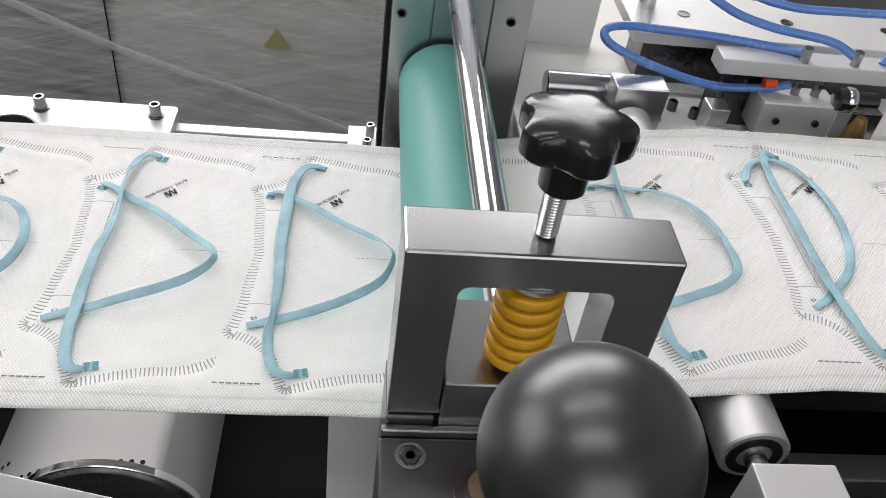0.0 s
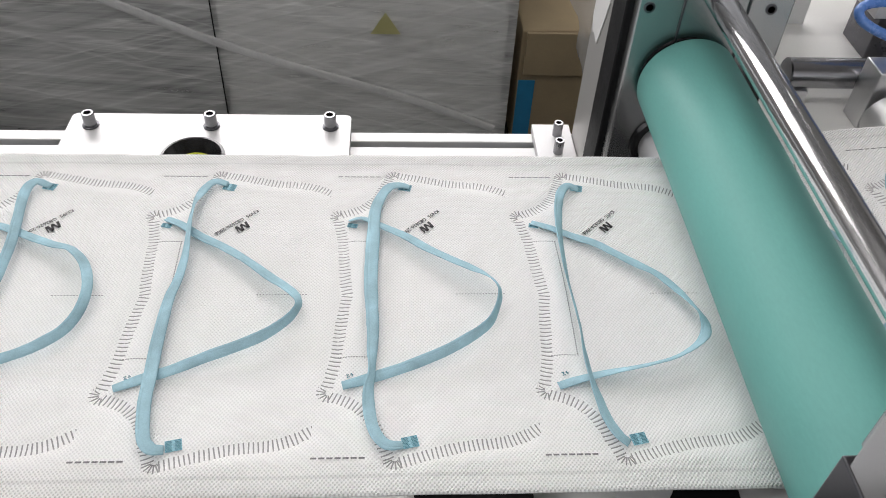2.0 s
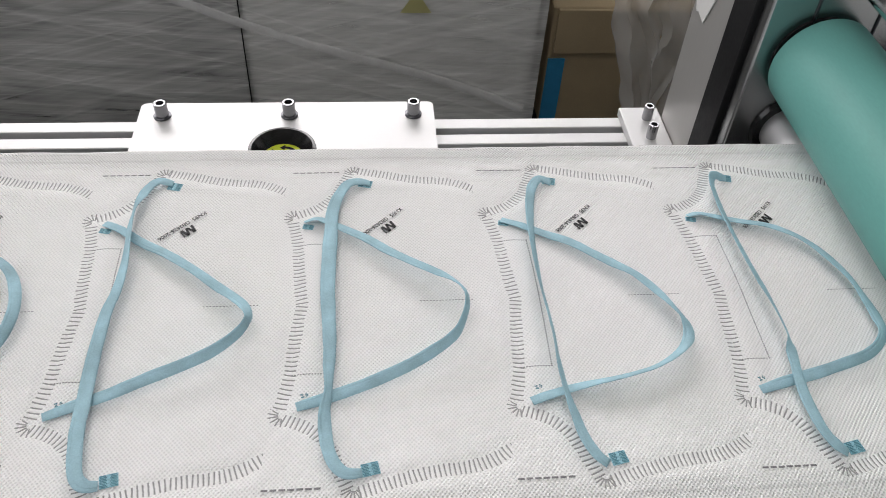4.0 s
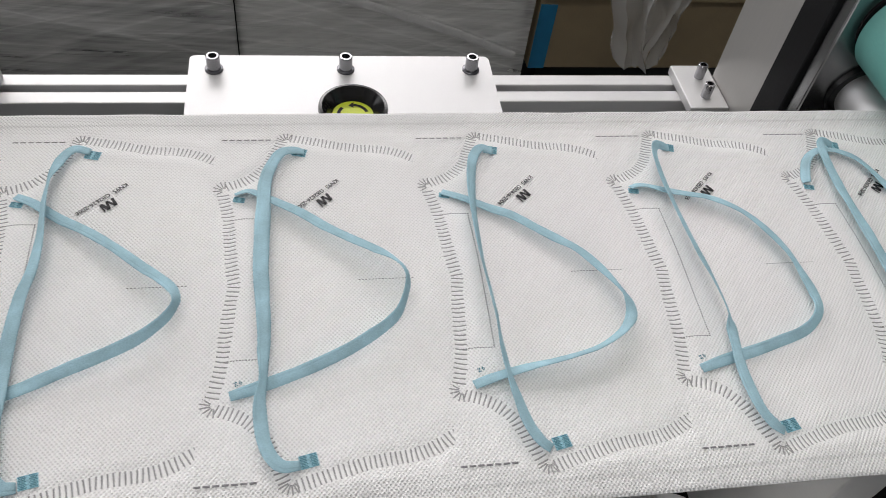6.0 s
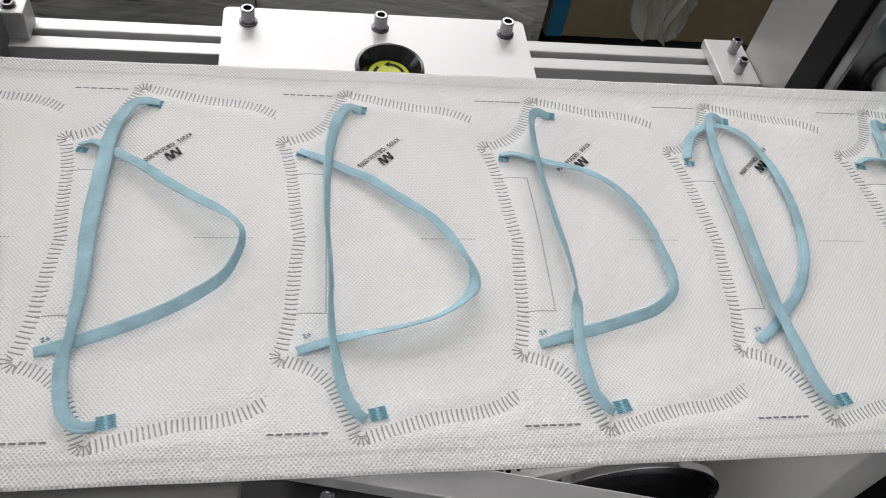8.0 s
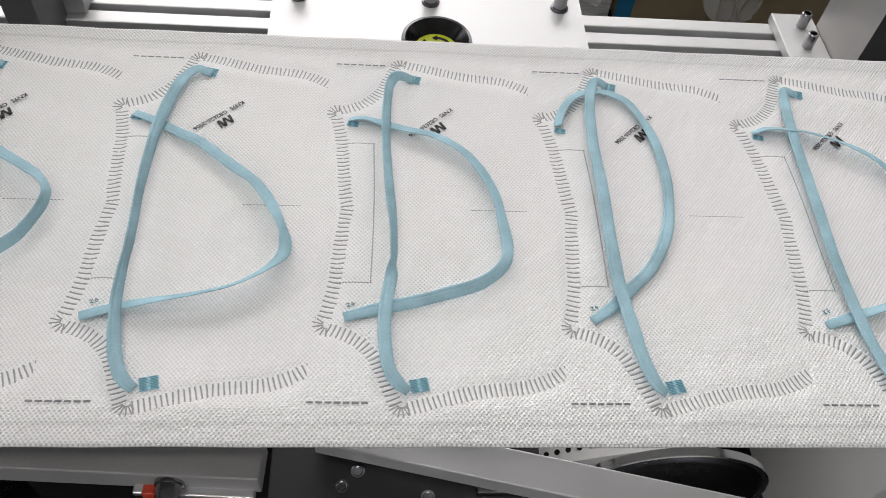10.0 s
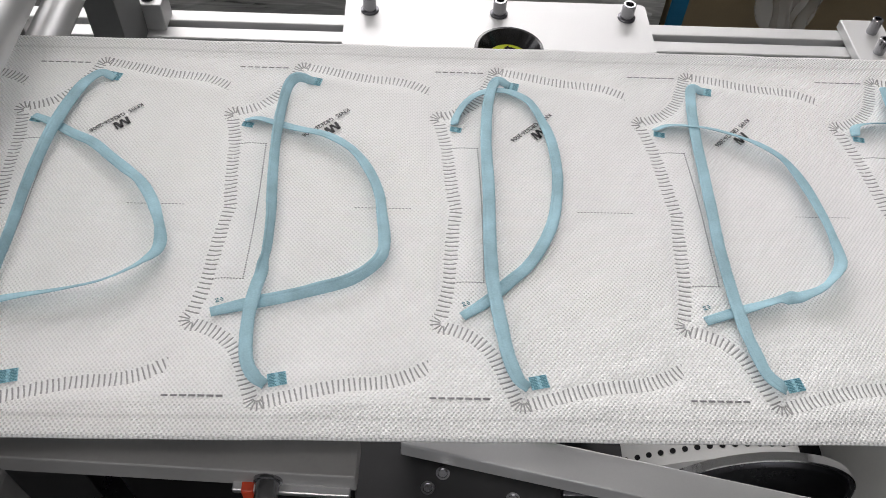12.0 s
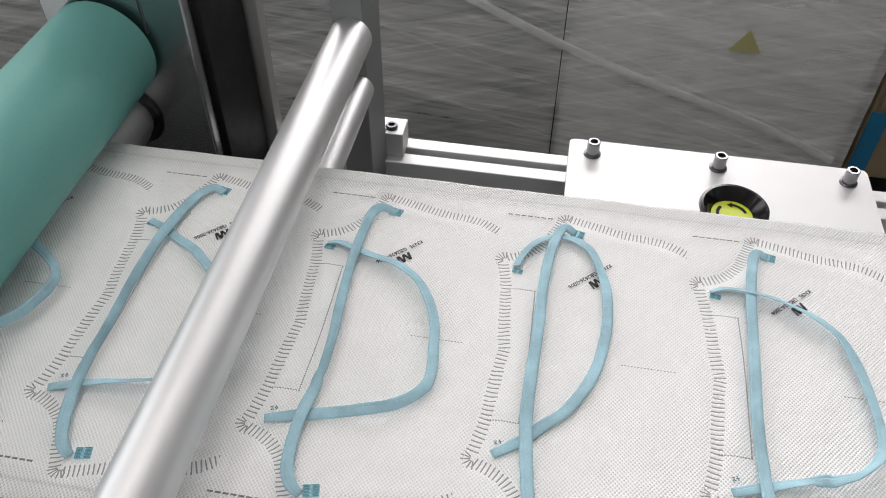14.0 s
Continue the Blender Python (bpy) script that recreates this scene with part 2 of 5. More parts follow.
def part(name, bm, material, parent, label="", smooth=None, at=None):
    """Links bm as one mesh under a thing or a part. Coordinates are the place's own, moved to the parent's base; at: a base of its own."""
    base = BASE[parent]
    own = Vector(at) if at is not None else base
    bmesh.ops.translate(bm, verts=bm.verts, vec=-own)
    bmesh.ops.recalc_face_normals(bm, faces=bm.faces)
    me = bpy.data.meshes.new(name)
    bm.to_mesh(me)
    bm.free()
    me.materials.append(material)
    if smooth:
        for p in me.polygons:
            p.use_smooth = True
        me.set_sharp_from_angle(angle=radians(smooth))
    ob = new(name, me)
    ob.parent = parent
    ob.location = own - base
    BASE[ob] = own
    return tagged(ob, label) if label else ob


def solo(name, bm, material, loc, label, category, kind="", smooth=None, group=""):
    """One mesh as a thing of its own."""
    bmesh.ops.translate(bm, verts=bm.verts, vec=-Vector(loc))
    bmesh.ops.recalc_face_normals(bm, faces=bm.faces)
    me = bpy.data.meshes.new(name)
    bm.to_mesh(me)
    bm.free()
    me.materials.append(material)
    if smooth:
        for p in me.polygons:
            p.use_smooth = True
        me.set_sharp_from_angle(angle=radians(smooth))
    ob = new(name, me)
    ob.location = (loc[0], loc[1], loc[2] + WEB_Z)
    BASE[ob] = Vector(loc)
    return tagged(ob, label, category, group, kind)


def join(bm, other):
    me = bpy.data.meshes.new("tmp")
    other.to_mesh(me)
    other.free()
    bm.from_mesh(me)
    bpy.data.meshes.remove(me)
    return bm


def box(x0, x1, y0, y1, z0, z1, bevel=0.0008, seg=2, turn=None):
    bm = bmesh.new()
    bmesh.ops.create_cube(bm, size=1)
    bmesh.ops.scale(bm, verts=bm.verts, vec=(x1 - x0, y1 - y0, z1 - z0))
    if bevel:
        bmesh.ops.bevel(bm, geom=bm.edges[:], offset=bevel, segments=seg, affect="EDGES", profile=0.5)
    m = Matrix.Translation(((x0 + x1) / 2, (y0 + y1) / 2, (z0 + z1) / 2))
    if turn is not None:
        m = m @ turn
    bmesh.ops.transform(bm, matrix=m, verts=bm.verts)
    return bm


def lathe(profile, origin, axis="y", seg=48):
    """Turns a profile of (along, radius) pairs about an axis through origin."""
    bm = bmesh.new()
    rings = []
    for a, r in profile:
        ring = []
        for k in range(seg):
            c, s = math.cos(2 * math.pi * k / seg) * r, math.sin(2 * math.pi * k / seg) * r
            v = {"x": (a, c, s), "y": (s, a, c), "z": (c, s, a)}[axis]
            ring.append(bm.verts.new(Vector(v) + Vector(origin)))
        rings.append(ring)
    for r0, r1 in zip(rings, rings[1:]):
        for k in range(seg):
            bm.faces.new((r0[k], r0[(k + 1) % seg], r1[(k + 1) % seg], r1[k]))
    bm.faces.new(rings[0])
    bm.faces.new(rings[-1])
    return bm


def rod(x, z, y0, y1, r, ch=0.001, seg=48):
    return lathe([(y0, r - ch), (y0 + ch, r), (y1 - ch, r), (y1, r - ch)], (x, 0, z), "y", seg)


def spline(points, steps):
    """Catmull-Rom curve through points (tuples of any length)."""
    p = [np.array(q, float) for q in points]
    p = [2 * p[0] - p[1]] + p + [2 * p[-1] - p[-2]]
    out = []
    for i in range(1, len(p) - 2):
        for k in range(steps):
            t = k / steps
            out.append(0.5 * (2 * p[i] + (p[i + 1] - p[i - 1]) * t + (2 * p[i - 1] - 5 * p[i] + 4 * p[i + 1] - p[i + 2]) * t * t
                              + (3 * p[i] - p[i - 1] - 3 * p[i + 1] + p[i + 2]) * t ** 3))
    out.append(p[-2])
    return out


def tube(points, r, seg=12, steps=6):
    bm = bmesh.new()
    pts = [Vector(q) for q in spline(points, steps)]
    rings, side = [], Vector((0.31, 0.2, 0.93)).normalized()
    for i, q in enumerate(pts):
        d = (pts[min(i + 1, len(pts) - 1)] - pts[max(i - 1, 0)]).normalized()
        side = (side - d * side.dot(d)).normalized()
        up = d.cross(side)
        rings.append([bm.verts.new(q + side * (r * math.cos(a)) + up * (r * math.sin(a))) for a in (2 * math.pi * k / seg for k in range(seg))])
    for r0, r1 in zip(rings, rings[1:]):
        for k in range(seg):
            bm.faces.new((r0[k], r0[(k + 1) % seg], r1[(k + 1) % seg], r1[k]))
    bm.faces.new(rings[0])
    bm.faces.new(rings[-1])
    return bm


def cap_screw_mesh(x, y, z, r, h, axis="z", seg=28):
    """Socket head cap screw seated at z, with its hexagonal recess."""
    c = r * 0.12
    bm = lathe([(0, r), (h - c, r), (h, r - c), (h, r * 0.62), (h * 0.45, r * 0.56)], (x, y, z), axis, seg)
    return bm


def window_plate(x0, x1, z0, z1, ox0, ox1, oz0, oz1, y0, y1, rad=0.004):
    """Upright plate with a round-cornered opening."""
    bm = bmesh.new()
    outer = [(x0, z0), (x1, z0), (x1, z1), (x0, z1)]
    inner = []
    for cx, cz, a0 in ((ox0 + rad, oz0 + rad, 180), (ox1 - rad, oz0 + rad, 270), (ox1 - rad, oz1 - rad, 0), (ox0 + rad, oz1 - rad, 90)):
        for k in range(5):
            a = radians(a0 + 90 * k / 4)
            inner.append((cx + rad * math.cos(a), cz + rad * math.sin(a)))
    front_o = [bm.verts.new((a, y0, b)) for a, b in outer]
    front_i = [bm.verts.new((a, y0, b)) for a, b in inner]
    back_o = [bm.verts.new((a, y1, b)) for a, b in outer]
    back_i = [bm.verts.new((a, y1, b)) for a, b in inner]
    for o, i in ((front_o, front_i), (back_o, back_i)):
        for k in range(4):
            fan = i[k * 5:k * 5 + 5]
            for a, b in zip(fan, fan[1:]):
                bm.faces.new((o[k], a, b))
            bm.faces.new((o[k], fan[-1], i[(k * 5 + 5) % 20], o[(k + 1) % 4]))
    for k in range(4):
        bm.faces.new((front_o[k], front_o[(k + 1) % 4], back_o[(k + 1) % 4], back_o[k]))
    for k in range(20):
        bm.faces.new((front_i[k], front_i[(k + 1) % 20], back_i[(k + 1) % 20], back_i[k]))
    bmesh.ops.recalc_face_normals(bm, faces=bm.faces)
    rim = [e for e in bm.edges if all(v in front_o + back_o for v in e.verts)]
    bmesh.ops.bevel(bm, geom=rim, offset=0.0011, segments=2, affect="EDGES", profile=0.5)
    return bm


# ---------------------------------------------------------------- the hall
F = -WEB_Z
HX0, HX1, HY0, HY1, HTOP = -6.0, 6.0, -6.0, 6.0, 7.0


def hall():
    solo("floor", box(HX0 - 0.2, HX1 + 0.2, HY0 - 0.2, HY1 + 0.2, F - 0.1, F, 0), M_CONCRETE, (0, 0, F), "grey sealed workshop floor", "floor", "structure")
    solo("ceiling", box(HX0 - 0.2, HX1 + 0.2, HY0 - 0.2, HY1 + 0.2, HTOP, HTOP + 0.1, 0), M_WALL, (0, 0, HTOP), "plain mid grey workshop ceiling", "ceiling", "structure")
    bm = box(HX0 - 0.2, HX0, HY0, -1.0, F, HTOP, 0)
    join(bm, box(HX0 - 0.2, HX0, 4.0, HY1, F, HTOP, 0))
    join(bm, box(HX0 - 0.2, HX0, -1.0, 4.0, 5.0, HTOP, 0))
    join(bm, box(HX0 - 0.2, HX0, -1.0, 4.0, F, 1.0, 0))
    solo("wall_west", bm, M_WALL, (HX0, 0, F), "mid grey painted wall with a wide window opening", "wall", "structure")
    solo("wall_east", box(HX1, HX1 + 0.2, HY0, HY1, F, HTOP, 0), M_WALL, (HX1, 0, F), "plain mid grey painted wall", "wall", "structure")
    bm = box(HX0, -1.95, HY0 - 0.2, HY0, F, HTOP, 0)
    join(bm, box(3.15, HX1, HY0 - 0.2, HY0, F, HTOP, 0))
    join(bm, box(-1.95, 3.15, HY0 - 0.2, HY0, 3.9, HTOP, 0))
    join(bm, box(-1.95, 3.15, HY0 - 0.2, HY0, F, 0.2, 0))
    solo("wall_south", bm, M_WALL, (0, HY0, F), "mid grey painted wall with a wide bright opening", "wall", "structure")
    bm = box(HX0, HX1, HY1, HY1 + 0.2, F, 1.60, 0)
    join(bm, box(HX0, -5.05, HY1, HY1 + 0.2, 1.60, HTOP, 0))
    join(bm, box(3.05, HX1, HY1, HY1 + 0.2, 1.60, HTOP, 0))
    join(bm, box(-5.05, 3.05, HY1, HY1 + 0.2, 4.50, HTOP, 0))
    solo("wall_north", bm, M_WALL, (0, HY1, F), "mid grey painted wall with a long window band", "wall", "structure")
    for lx, ly in LAMPS:
        root = thing("ceiling_light", (lx, ly, HTOP), "white fluorescent ceiling light fitting", "ceiling light", "ceiling lights")
        part("housing", box(lx - 1.25, lx + 1.25, ly - 0.24, ly + 0.24, HTOP - 0.06, HTOP, 0.005), M_WHITE, root)
        part("diffuser", box(lx - 1.21, lx + 1.21, ly - 0.21, ly + 0.21, HTOP - 0.075, HTOP - 0.061, 0.002), M_GLOW, root)


M_GLOW = glow_material("lit_diffuser", (1.0, 0.98, 0.95), 4.0)
hall()

# ---------------------------------------------------------------- machine frame behind the web
RAIL_Z = -0.116


def machine_frame():
    root = thing("machine_base", (0.2, 0.1, F), "dark painted steel machine base cabinet on the floor", "machine base")
    part("body", box(-1.2, 1.5, -0.24, 0.335, F, -0.36, 0.004), M_BLACK, root)
    part("inner_wall", box(-1.2, 1.5, 0.20, 0.215, -0.36, -0.19, 0.001), M_BLACK, root)
    rail = thing("frame_rail", (0.0, 0.305, -0.36), "clear anodised slotted aluminium frame rail", "frame rail")
    # slotted profile: two lips with the groove between them, its shade put in as a dark colour
    part("upper_lip", box(-1.2, 1.2, 0.305, 0.319, RAIL_Z - 0.033, RAIL_Z - 0.003, 0.001), M_ANOD, rail)
    part("lower_lip", box(-1.2, 1.2, 0.2825, 0.2965, RAIL_Z - 0.033, RAIL_Z - 0.003, 0.001), M_ANOD, rail)
    part("slot", box(-1.2, 1.2, 0.2835, 0.3185, RAIL_Z - 0.06, RAIL_Z - 0.015, 0.001), M_STEEL_DK, rail, "groove of the profile, its shade given as dark steel")
    part("web_wall", box(-1.2, 1.2, 0.2845, 0.317, -0.36, RAIL_Z - 0.06, 0.001), M_ANOD, rail)
    plate = thing("mounting_plate", (0.0, 0.29, RAIL_Z), "white-silver aluminium mounting plate bolted to the rail", "mounting plate")
    bm = box(-0.129, 0.127, 0.195, 0.330, RAIL_Z - 0.0026, RAIL_Z + 0.0085, 0)
    corner = [e for e in bm.edges if abs(e.verts[0].co.z - e.verts[1].co.z) > 0.004]
    bmesh.ops.bevel(bm, geom=corner, offset=0.005, segments=4, affect="EDGES", profile=0.5)
    part("sheet", bm, M_ANOD, plate)
    top = RAIL_Z + 0.0085
    for x in (-0.1085, 0.0, 0.1085):
        s = part("cap_screw", cap_screw_mesh(x, 0.311, top + 0.0015, 0.0056, 0.0125), M_STEEL, plate, "steel socket head cap screw", 40)
        part("washer", lathe([(0, 0.0075), (0.0012, 0.0075), (0.0015, 0.007)], (x, 0.311, top), "z", 28), M_STEEL_DK, s, "", 40)
    stop = thing("emergency_stop", (0.001, 0.230, top), "black push button with a lime arrow disc on a plate", "push button")
    part("collar", lathe([(0, 0.0275), (0.003, 0.0275), (0.004, 0.026), (0.014, 0.0215), (0.018, 0.0235), (0.026, 0.0268), (0.0285, 0.0262), (0.0290, 0.0238), (0.0195, 0.0168), (0.0185, 0.0162)],
                         (0.001, 0.230, top), "z", 56), M_BLACK_PL, stop, "", 35)
    part("label_disc", lathe([(0.0186, 0.0160), (0.0196, 0.0160), (0.0198, 0.0156)], (0.001, 0.230, top), "z", 48), M_LIME, stop, "lime disc with dark turning arrows")
    for k in range(3):
        bm = bmesh.new()
        a0 = radians(120 * k + 15)
        ring = []
        for j in range(9):
            a = a0 + radians(70) * j / 8
            ring.append([bm.verts.new((0.001 + rr * math.cos(a), 0.230 + rr * math.sin(a), top + 0.0201)) for rr in (0.0098, 0.0124)])
        for p, q in zip(ring, ring[1:]):
            bm.faces.new((p[0], p[1], q[1], q[0]))
        a = a0 + radians(92)
        tip = bm.verts.new((0.001 + 0.0111 * math.cos(a), 0.230 + 0.0111 * math.sin(a), top + 0.0201))
        a = a0 + radians(70)
        e = [bm.verts.new((0.001 + rr * math.cos(a), 0.230 + rr * math.sin(a), top + 0.0201)) for rr in (0.0078, 0.0144)]
        bm.faces.new((e[0], e[1], tip))
        part("arrow", bm, M_BLACK, stop)


machine_frame()


def rail_bracket(x0, side, label):
    """Angle bracket with its screws on the rail, beside the upright; side: towards the upright."""
    root = thing("rail_bracket", (x0, 0.30, RAIL_Z), label, "bracket", "rail brackets")
    x1 = x0 + side * 0.036
    part("foot", box(min(x0, x1), max(x0, x1), 0.262, 0.322, RAIL_Z - 0.0026, RAIL_Z + 0.006, 0.001), M_ANOD, root)
    for dx, y in ((0.022, 0.305), (0.019, 0.278)):
        part("cap_screw", cap_screw_mesh(x0 + side * dx, y, RAIL_Z + 0.006, 0.0045, 0.014), M_STEEL, root, "steel socket head cap screw", 40)


rail_bracket(0.298, 1, "aluminium foot bracket with two cap screws")


def upright_post():
    root = thing("upright_post", (0.37, 0.30, RAIL_Z), "brushed aluminium upright panel with a torn label tab", "machine upright")
    part("panel", box(0.3345, 0.350, 0.2225, 0.3075, RAIL_Z - 0.0028, 0.42, 0.0008), M_SHEET, root)
    bm = bmesh.new()
    ring = [(0.3045, 0.012), (0.2975, 0.002), (0.2930, 0.004), (0.2800, 0.001), (0.2690, 0.028), (0.2630, 0.046), (0.2790, 0.095), (0.3045, 0.095)]
    f = [bm.verts.new((0.3343, y, z)) for y, z in ring]
    g = [bm.verts.new((0.3335, y, z)) for y, z in ring]
    bm.faces.new(f)
    bm.faces.new(g)
    for k in range(len(f)):
        bm.faces.new((f[k], f[(k + 1) % len(f)], g[(k + 1) % len(f)], g[k]))
    part("paper_scrap", bm, M_WHITE, root, "torn white paper label")


upright_post()


# ---------------------------------------------------------------- the nip rollers and their stands
NIP = (0.3720, 0.0345)           # axis of the first green roller (x, height)
NIP2 = (-0.4605, 0.0370)         # axis of the second


def side_frame(x_edge, side, label, hub_x, dy=0.0):
    """Upright plate that carries the far ends of the rollers; x_edge: its edge towards the open web, side: away from it."""
    xa, xb = sorted((x_edge, x_edge + side * 0.105))
    root = thing("roller_side_frame", (x_edge, 0.19, -0.36), label, "machine plate", "roller side frames")
    part("plate", box(xa, xb, 0.176 + dy, 0.189 + dy, -0.36, 0.40, 0.0014), M_PLATE, root)
    xa2, xb2 = sorted((x_edge - side * 0.004, x_edge + side * 0.100))
    part("backing", box(xa2, xb2, 0.190 + dy, (0.222 if side > 0 else 0.262) + dy, -0.36, 0.40, 0.001), M_BLACK, root, "black backing block")
    for dx in (0.0075, 0.090):
        for z in (0.088, 0.30):
            h = lathe([(0, 0.0038), (-0.0006, 0.0038), (-0.0008, 0.0026), (0.004, 0.0022)], (x_edge + side * dx, 0.176 + dy, z), "y", 24)
            part("screw_hole", h, M_STEEL_DK, root, "", 40)
    # guide slot for the bearing block
    part("slot_edge", box(*sorted((x_edge + side * 0.030, x_edge + side * 0.0312)), 0.1745 + dy, 0.178 + dy, 0.05, 0.40, 0.0003), M_STEEL_DK, root)
    part("slot_edge", box(*sorted((x_edge + side * 0.074, x_edge + side * 0.0752)), 0.1745 + dy, 0.178 + dy, 0.05, 0.40, 0.0003), M_STEEL_DK, root)
    part("bearing_hub", lathe([(0.1742 + dy, 0.0280), (0.1749 + dy, 0.0300), (0.1758 + dy, 0.0300)], (hub_x, 0, 0.036), "y", 64), M_BLACK_PL, root, "dark bearing collar", 40)
    part("lower_hub", lathe([(0.130, 0.0205), (0.165 + dy, 0.0205), (0.1655 + dy, 0.0195), (0.1755 + dy, 0.0195)], (hub_x, 0, -0.0225), "y", 48), M_ALU_BAR, root, "steel lower roller end", 40)
    part("lower_collar", lathe([(0.1725 + dy, 0.0245), (0.1755 + dy, 0.026)], (hub_x, 0, -0.0225), "y", 48), M_BLACK_PL, root, "dark bearing collar", 40)


side_frame(0.328, 1, "machined steel side plate of the roller stand", 0.370)
side_frame(-0.3975, -1, "machined steel side plate of the second roller stand", -0.4605, 0.012)


def green_roller(cx, cz, r, label, end=0.171):
    bm = lathe([(-0.158, r * 0.45), (-0.158, r - 0.0015), (-0.1565, r), (end - 0.0015, r), (end, r - 0.0015), (end, r * 0.45)], (cx, 0, cz), "y", 96)
    root = solo("nip_roller", bm, M_RUBBER, (cx, 0, cz), label, "roller", "", 30, "nip rollers")
    part("core", lathe([(-0.20, 0.011), (-0.158, 0.011), (end, 0.011), (end + 0.005, 0.011)], (cx, 0, cz), "y", 32), M_STEEL, root, "steel shaft end", 40)
    return root


ROLLER_A = green_roller(NIP[0], NIP[1], 0.0345, "teal-green rubber covered roller pressing on the web")
ROLLER_B = green_roller(NIP2[0], NIP2[1], 0.0370, "second teal-green rubber covered roller on the web", 0.184)


def pressure_stand():
    """Front bearing stand: base blocks, open yoke, yellow die spring, star knob on a threaded spindle, long chromed shaft."""
    base = thing("bearing_pedestal", (0.375, -0.21, -0.36), "dark machined steel bearing pedestal with flush screws", "machine block")
    part("pillar", box(0.322, 0.4245, -0.262, -0.1995, -0.36, 0.0885, 0.0012), M_STEEL_DK, base)
    part("jaw", box(0.3245, 0.344, -0.196, -0.166, -0.36, 0.0968, 0.0008), M_STEEL_DK, base)
    part("jaw", box(0.4005, 0.4215, -0.196, -0.166, -0.36, 0.0968, 0.0008), M_STEEL_DK, base)
    part("ledge", box(0.323, 0.4235, -0.1994, -0.1962, -0.36, 0.0925, 0.0006), M_STEEL, base)
    for x in (0.3345, 0.4120):
        s = part("flush_screw", lathe([(0.0886, 0.0062), (0.0893, 0.0062), (0.0893, 0.0048), (0.0888, 0.0046)], (x, -0.2085, 0), "z", 28), M_STEEL, base, "", 40)
        part("socket", lathe([(0.0886, 0.0045), (0.0899, 0.0040), (0.0899, 0.0022), (0.0888, 0.0020)], (x, -0.2085, 0), "z", 6), M_STEEL_DK, s)
    part("seat_ring", lathe([(0.0886, 0.0145), (0.0892, 0.0140), (0.0892, 0.0105), (0.0887, 0.0100)], (0.3650, -0.2235, 0), "z", 40), M_STEEL_DK, base, "", 40)
    part("plunger", lathe([(0.0886, 0.0095), (0.0915, 0.0090), (0.0915, 0.004), (0.0895, 0.003)], (0.3650, -0.2235, 0), "z", 28), M_STEEL, base, "", 40)

    yoke = thing("pressure_yoke", (0.3735, -0.183, 0.097), "satin steel yoke with spring and black star knob", "clamp")
    part("frame", window_plate(0.3247, 0.4215, 0.0972, 0.1845, 0.3447, 0.4005, 0.0985, 0.1690, -0.1945, -0.1705, 0.0045), M_YOKE, yoke)
    part("slide_block", box(0.3455, 0.3995, -0.196, -0.150, 0.0780, 0.1185, 0.0008), M_YOKE, yoke, "sliding steel bearing block")
    x, y = 0.3735, -0.1825
    # spring of flat yellow wire
    bm = bmesh.new()
    turns, n_seg, z0, z1 = 6.0, 34, 0.1190, 0.1655
    total = int(turns * n_seg)
    rings = []
    for i in range(total + 1):
        a = 2 * math.pi * i / n_seg
        zc = z0 + 0.003 + (z1 - z0 - 0.006) * i / total
        c, s = math.cos(a), math.sin(a)
        rings.append([bm.verts.new((x + rr * c, y + rr * s, zc + dz)) for rr, dz in
                      ((0.0086, -0.0021), (0.0124, -0.0023), (0.0129, -0.0018), (0.0129, 0.0018), (0.0124, 0.0023), (0.0086, 0.0021))])
    for p, q in zip(rings, rings[1:]):
        for k in range(6):
            bm.faces.new((p[k], p[(k + 1) % 6], q[(k + 1) % 6], q[k]))
    bm.faces.new(rings[0])
    bm.faces.new(rings[-1])
    part("die_spring", bm, M_YELLOW, yoke, "yellow lacquered die spring", 50)
    part("spring_cup", lathe([(0.1655, 0.0122), (0.1675, 0.0132), (0.1688, 0.0132)], (x, y, 0), "z", 40), M_ALU, yoke, "", 40)
    part("guide_pin", lathe([(0.1186, 0.0072), (0.1655, 0.0072)], (x, y, 0), "z", 28), M_STEEL_DK, yoke, "", 40)
    # threaded spindle
    bm = bmesh.new()
    pitch, zb, zt, n_seg = 0.00125, 0.1845, 0.2160, 20
    total = int((zt - zb) / pitch * n_seg)
    rings = []
    for i in range(total + 1):
        a, zc = 2 * math.pi * i / n_seg, zb + pitch * i / n_seg
        c, s = math.cos(a), math.sin(a)
        rings.append([bm.verts.new((x + rr * c, y + rr * s, zc + dz)) for rr, dz in ((0.0033, 0), (0.0041, pitch * 0.35), (0.0041, pitch * 0.6), (0.0033, pitch * 1.02))])
    for p, q in zip(rings, rings[1:]):
        for k in range(3):
            bm.faces.new((p[k], p[k + 1], q[k + 1], q[k]))
    part("threaded_spindle", bm, M_CHROME, yoke, "bright threaded steel spindle", 60)
    # five-lobed knob
    bm = bmesh.new()
    levels = [(0.2085, 0.0080, 0.0), (0.2215, 0.0084, 0.0), (0.2222, 0.0120, 0.25), (0.2236, 0.0180, 0.9), (0.2252, 0.0196, 1.0), (0.2310, 0.0197, 1.0),
              (0.2332, 0.0190, 0.95), (0.2346, 0.0170, 0.8), (0.2354, 0.0120, 0.45), (0.2358, 0.0050, 0.1)]
    rings = []
    for z, r, lobe in levels:
        z -= 0.0026
        ring = []
        for k in range(80):
            a = 2 * math.pi * k / 80
            w = 0.5 + 0.5 * math.cos(5 * a + 0.6)
            rr = r * (1 - lobe * 0.24 * (1 - w) ** 1.4)
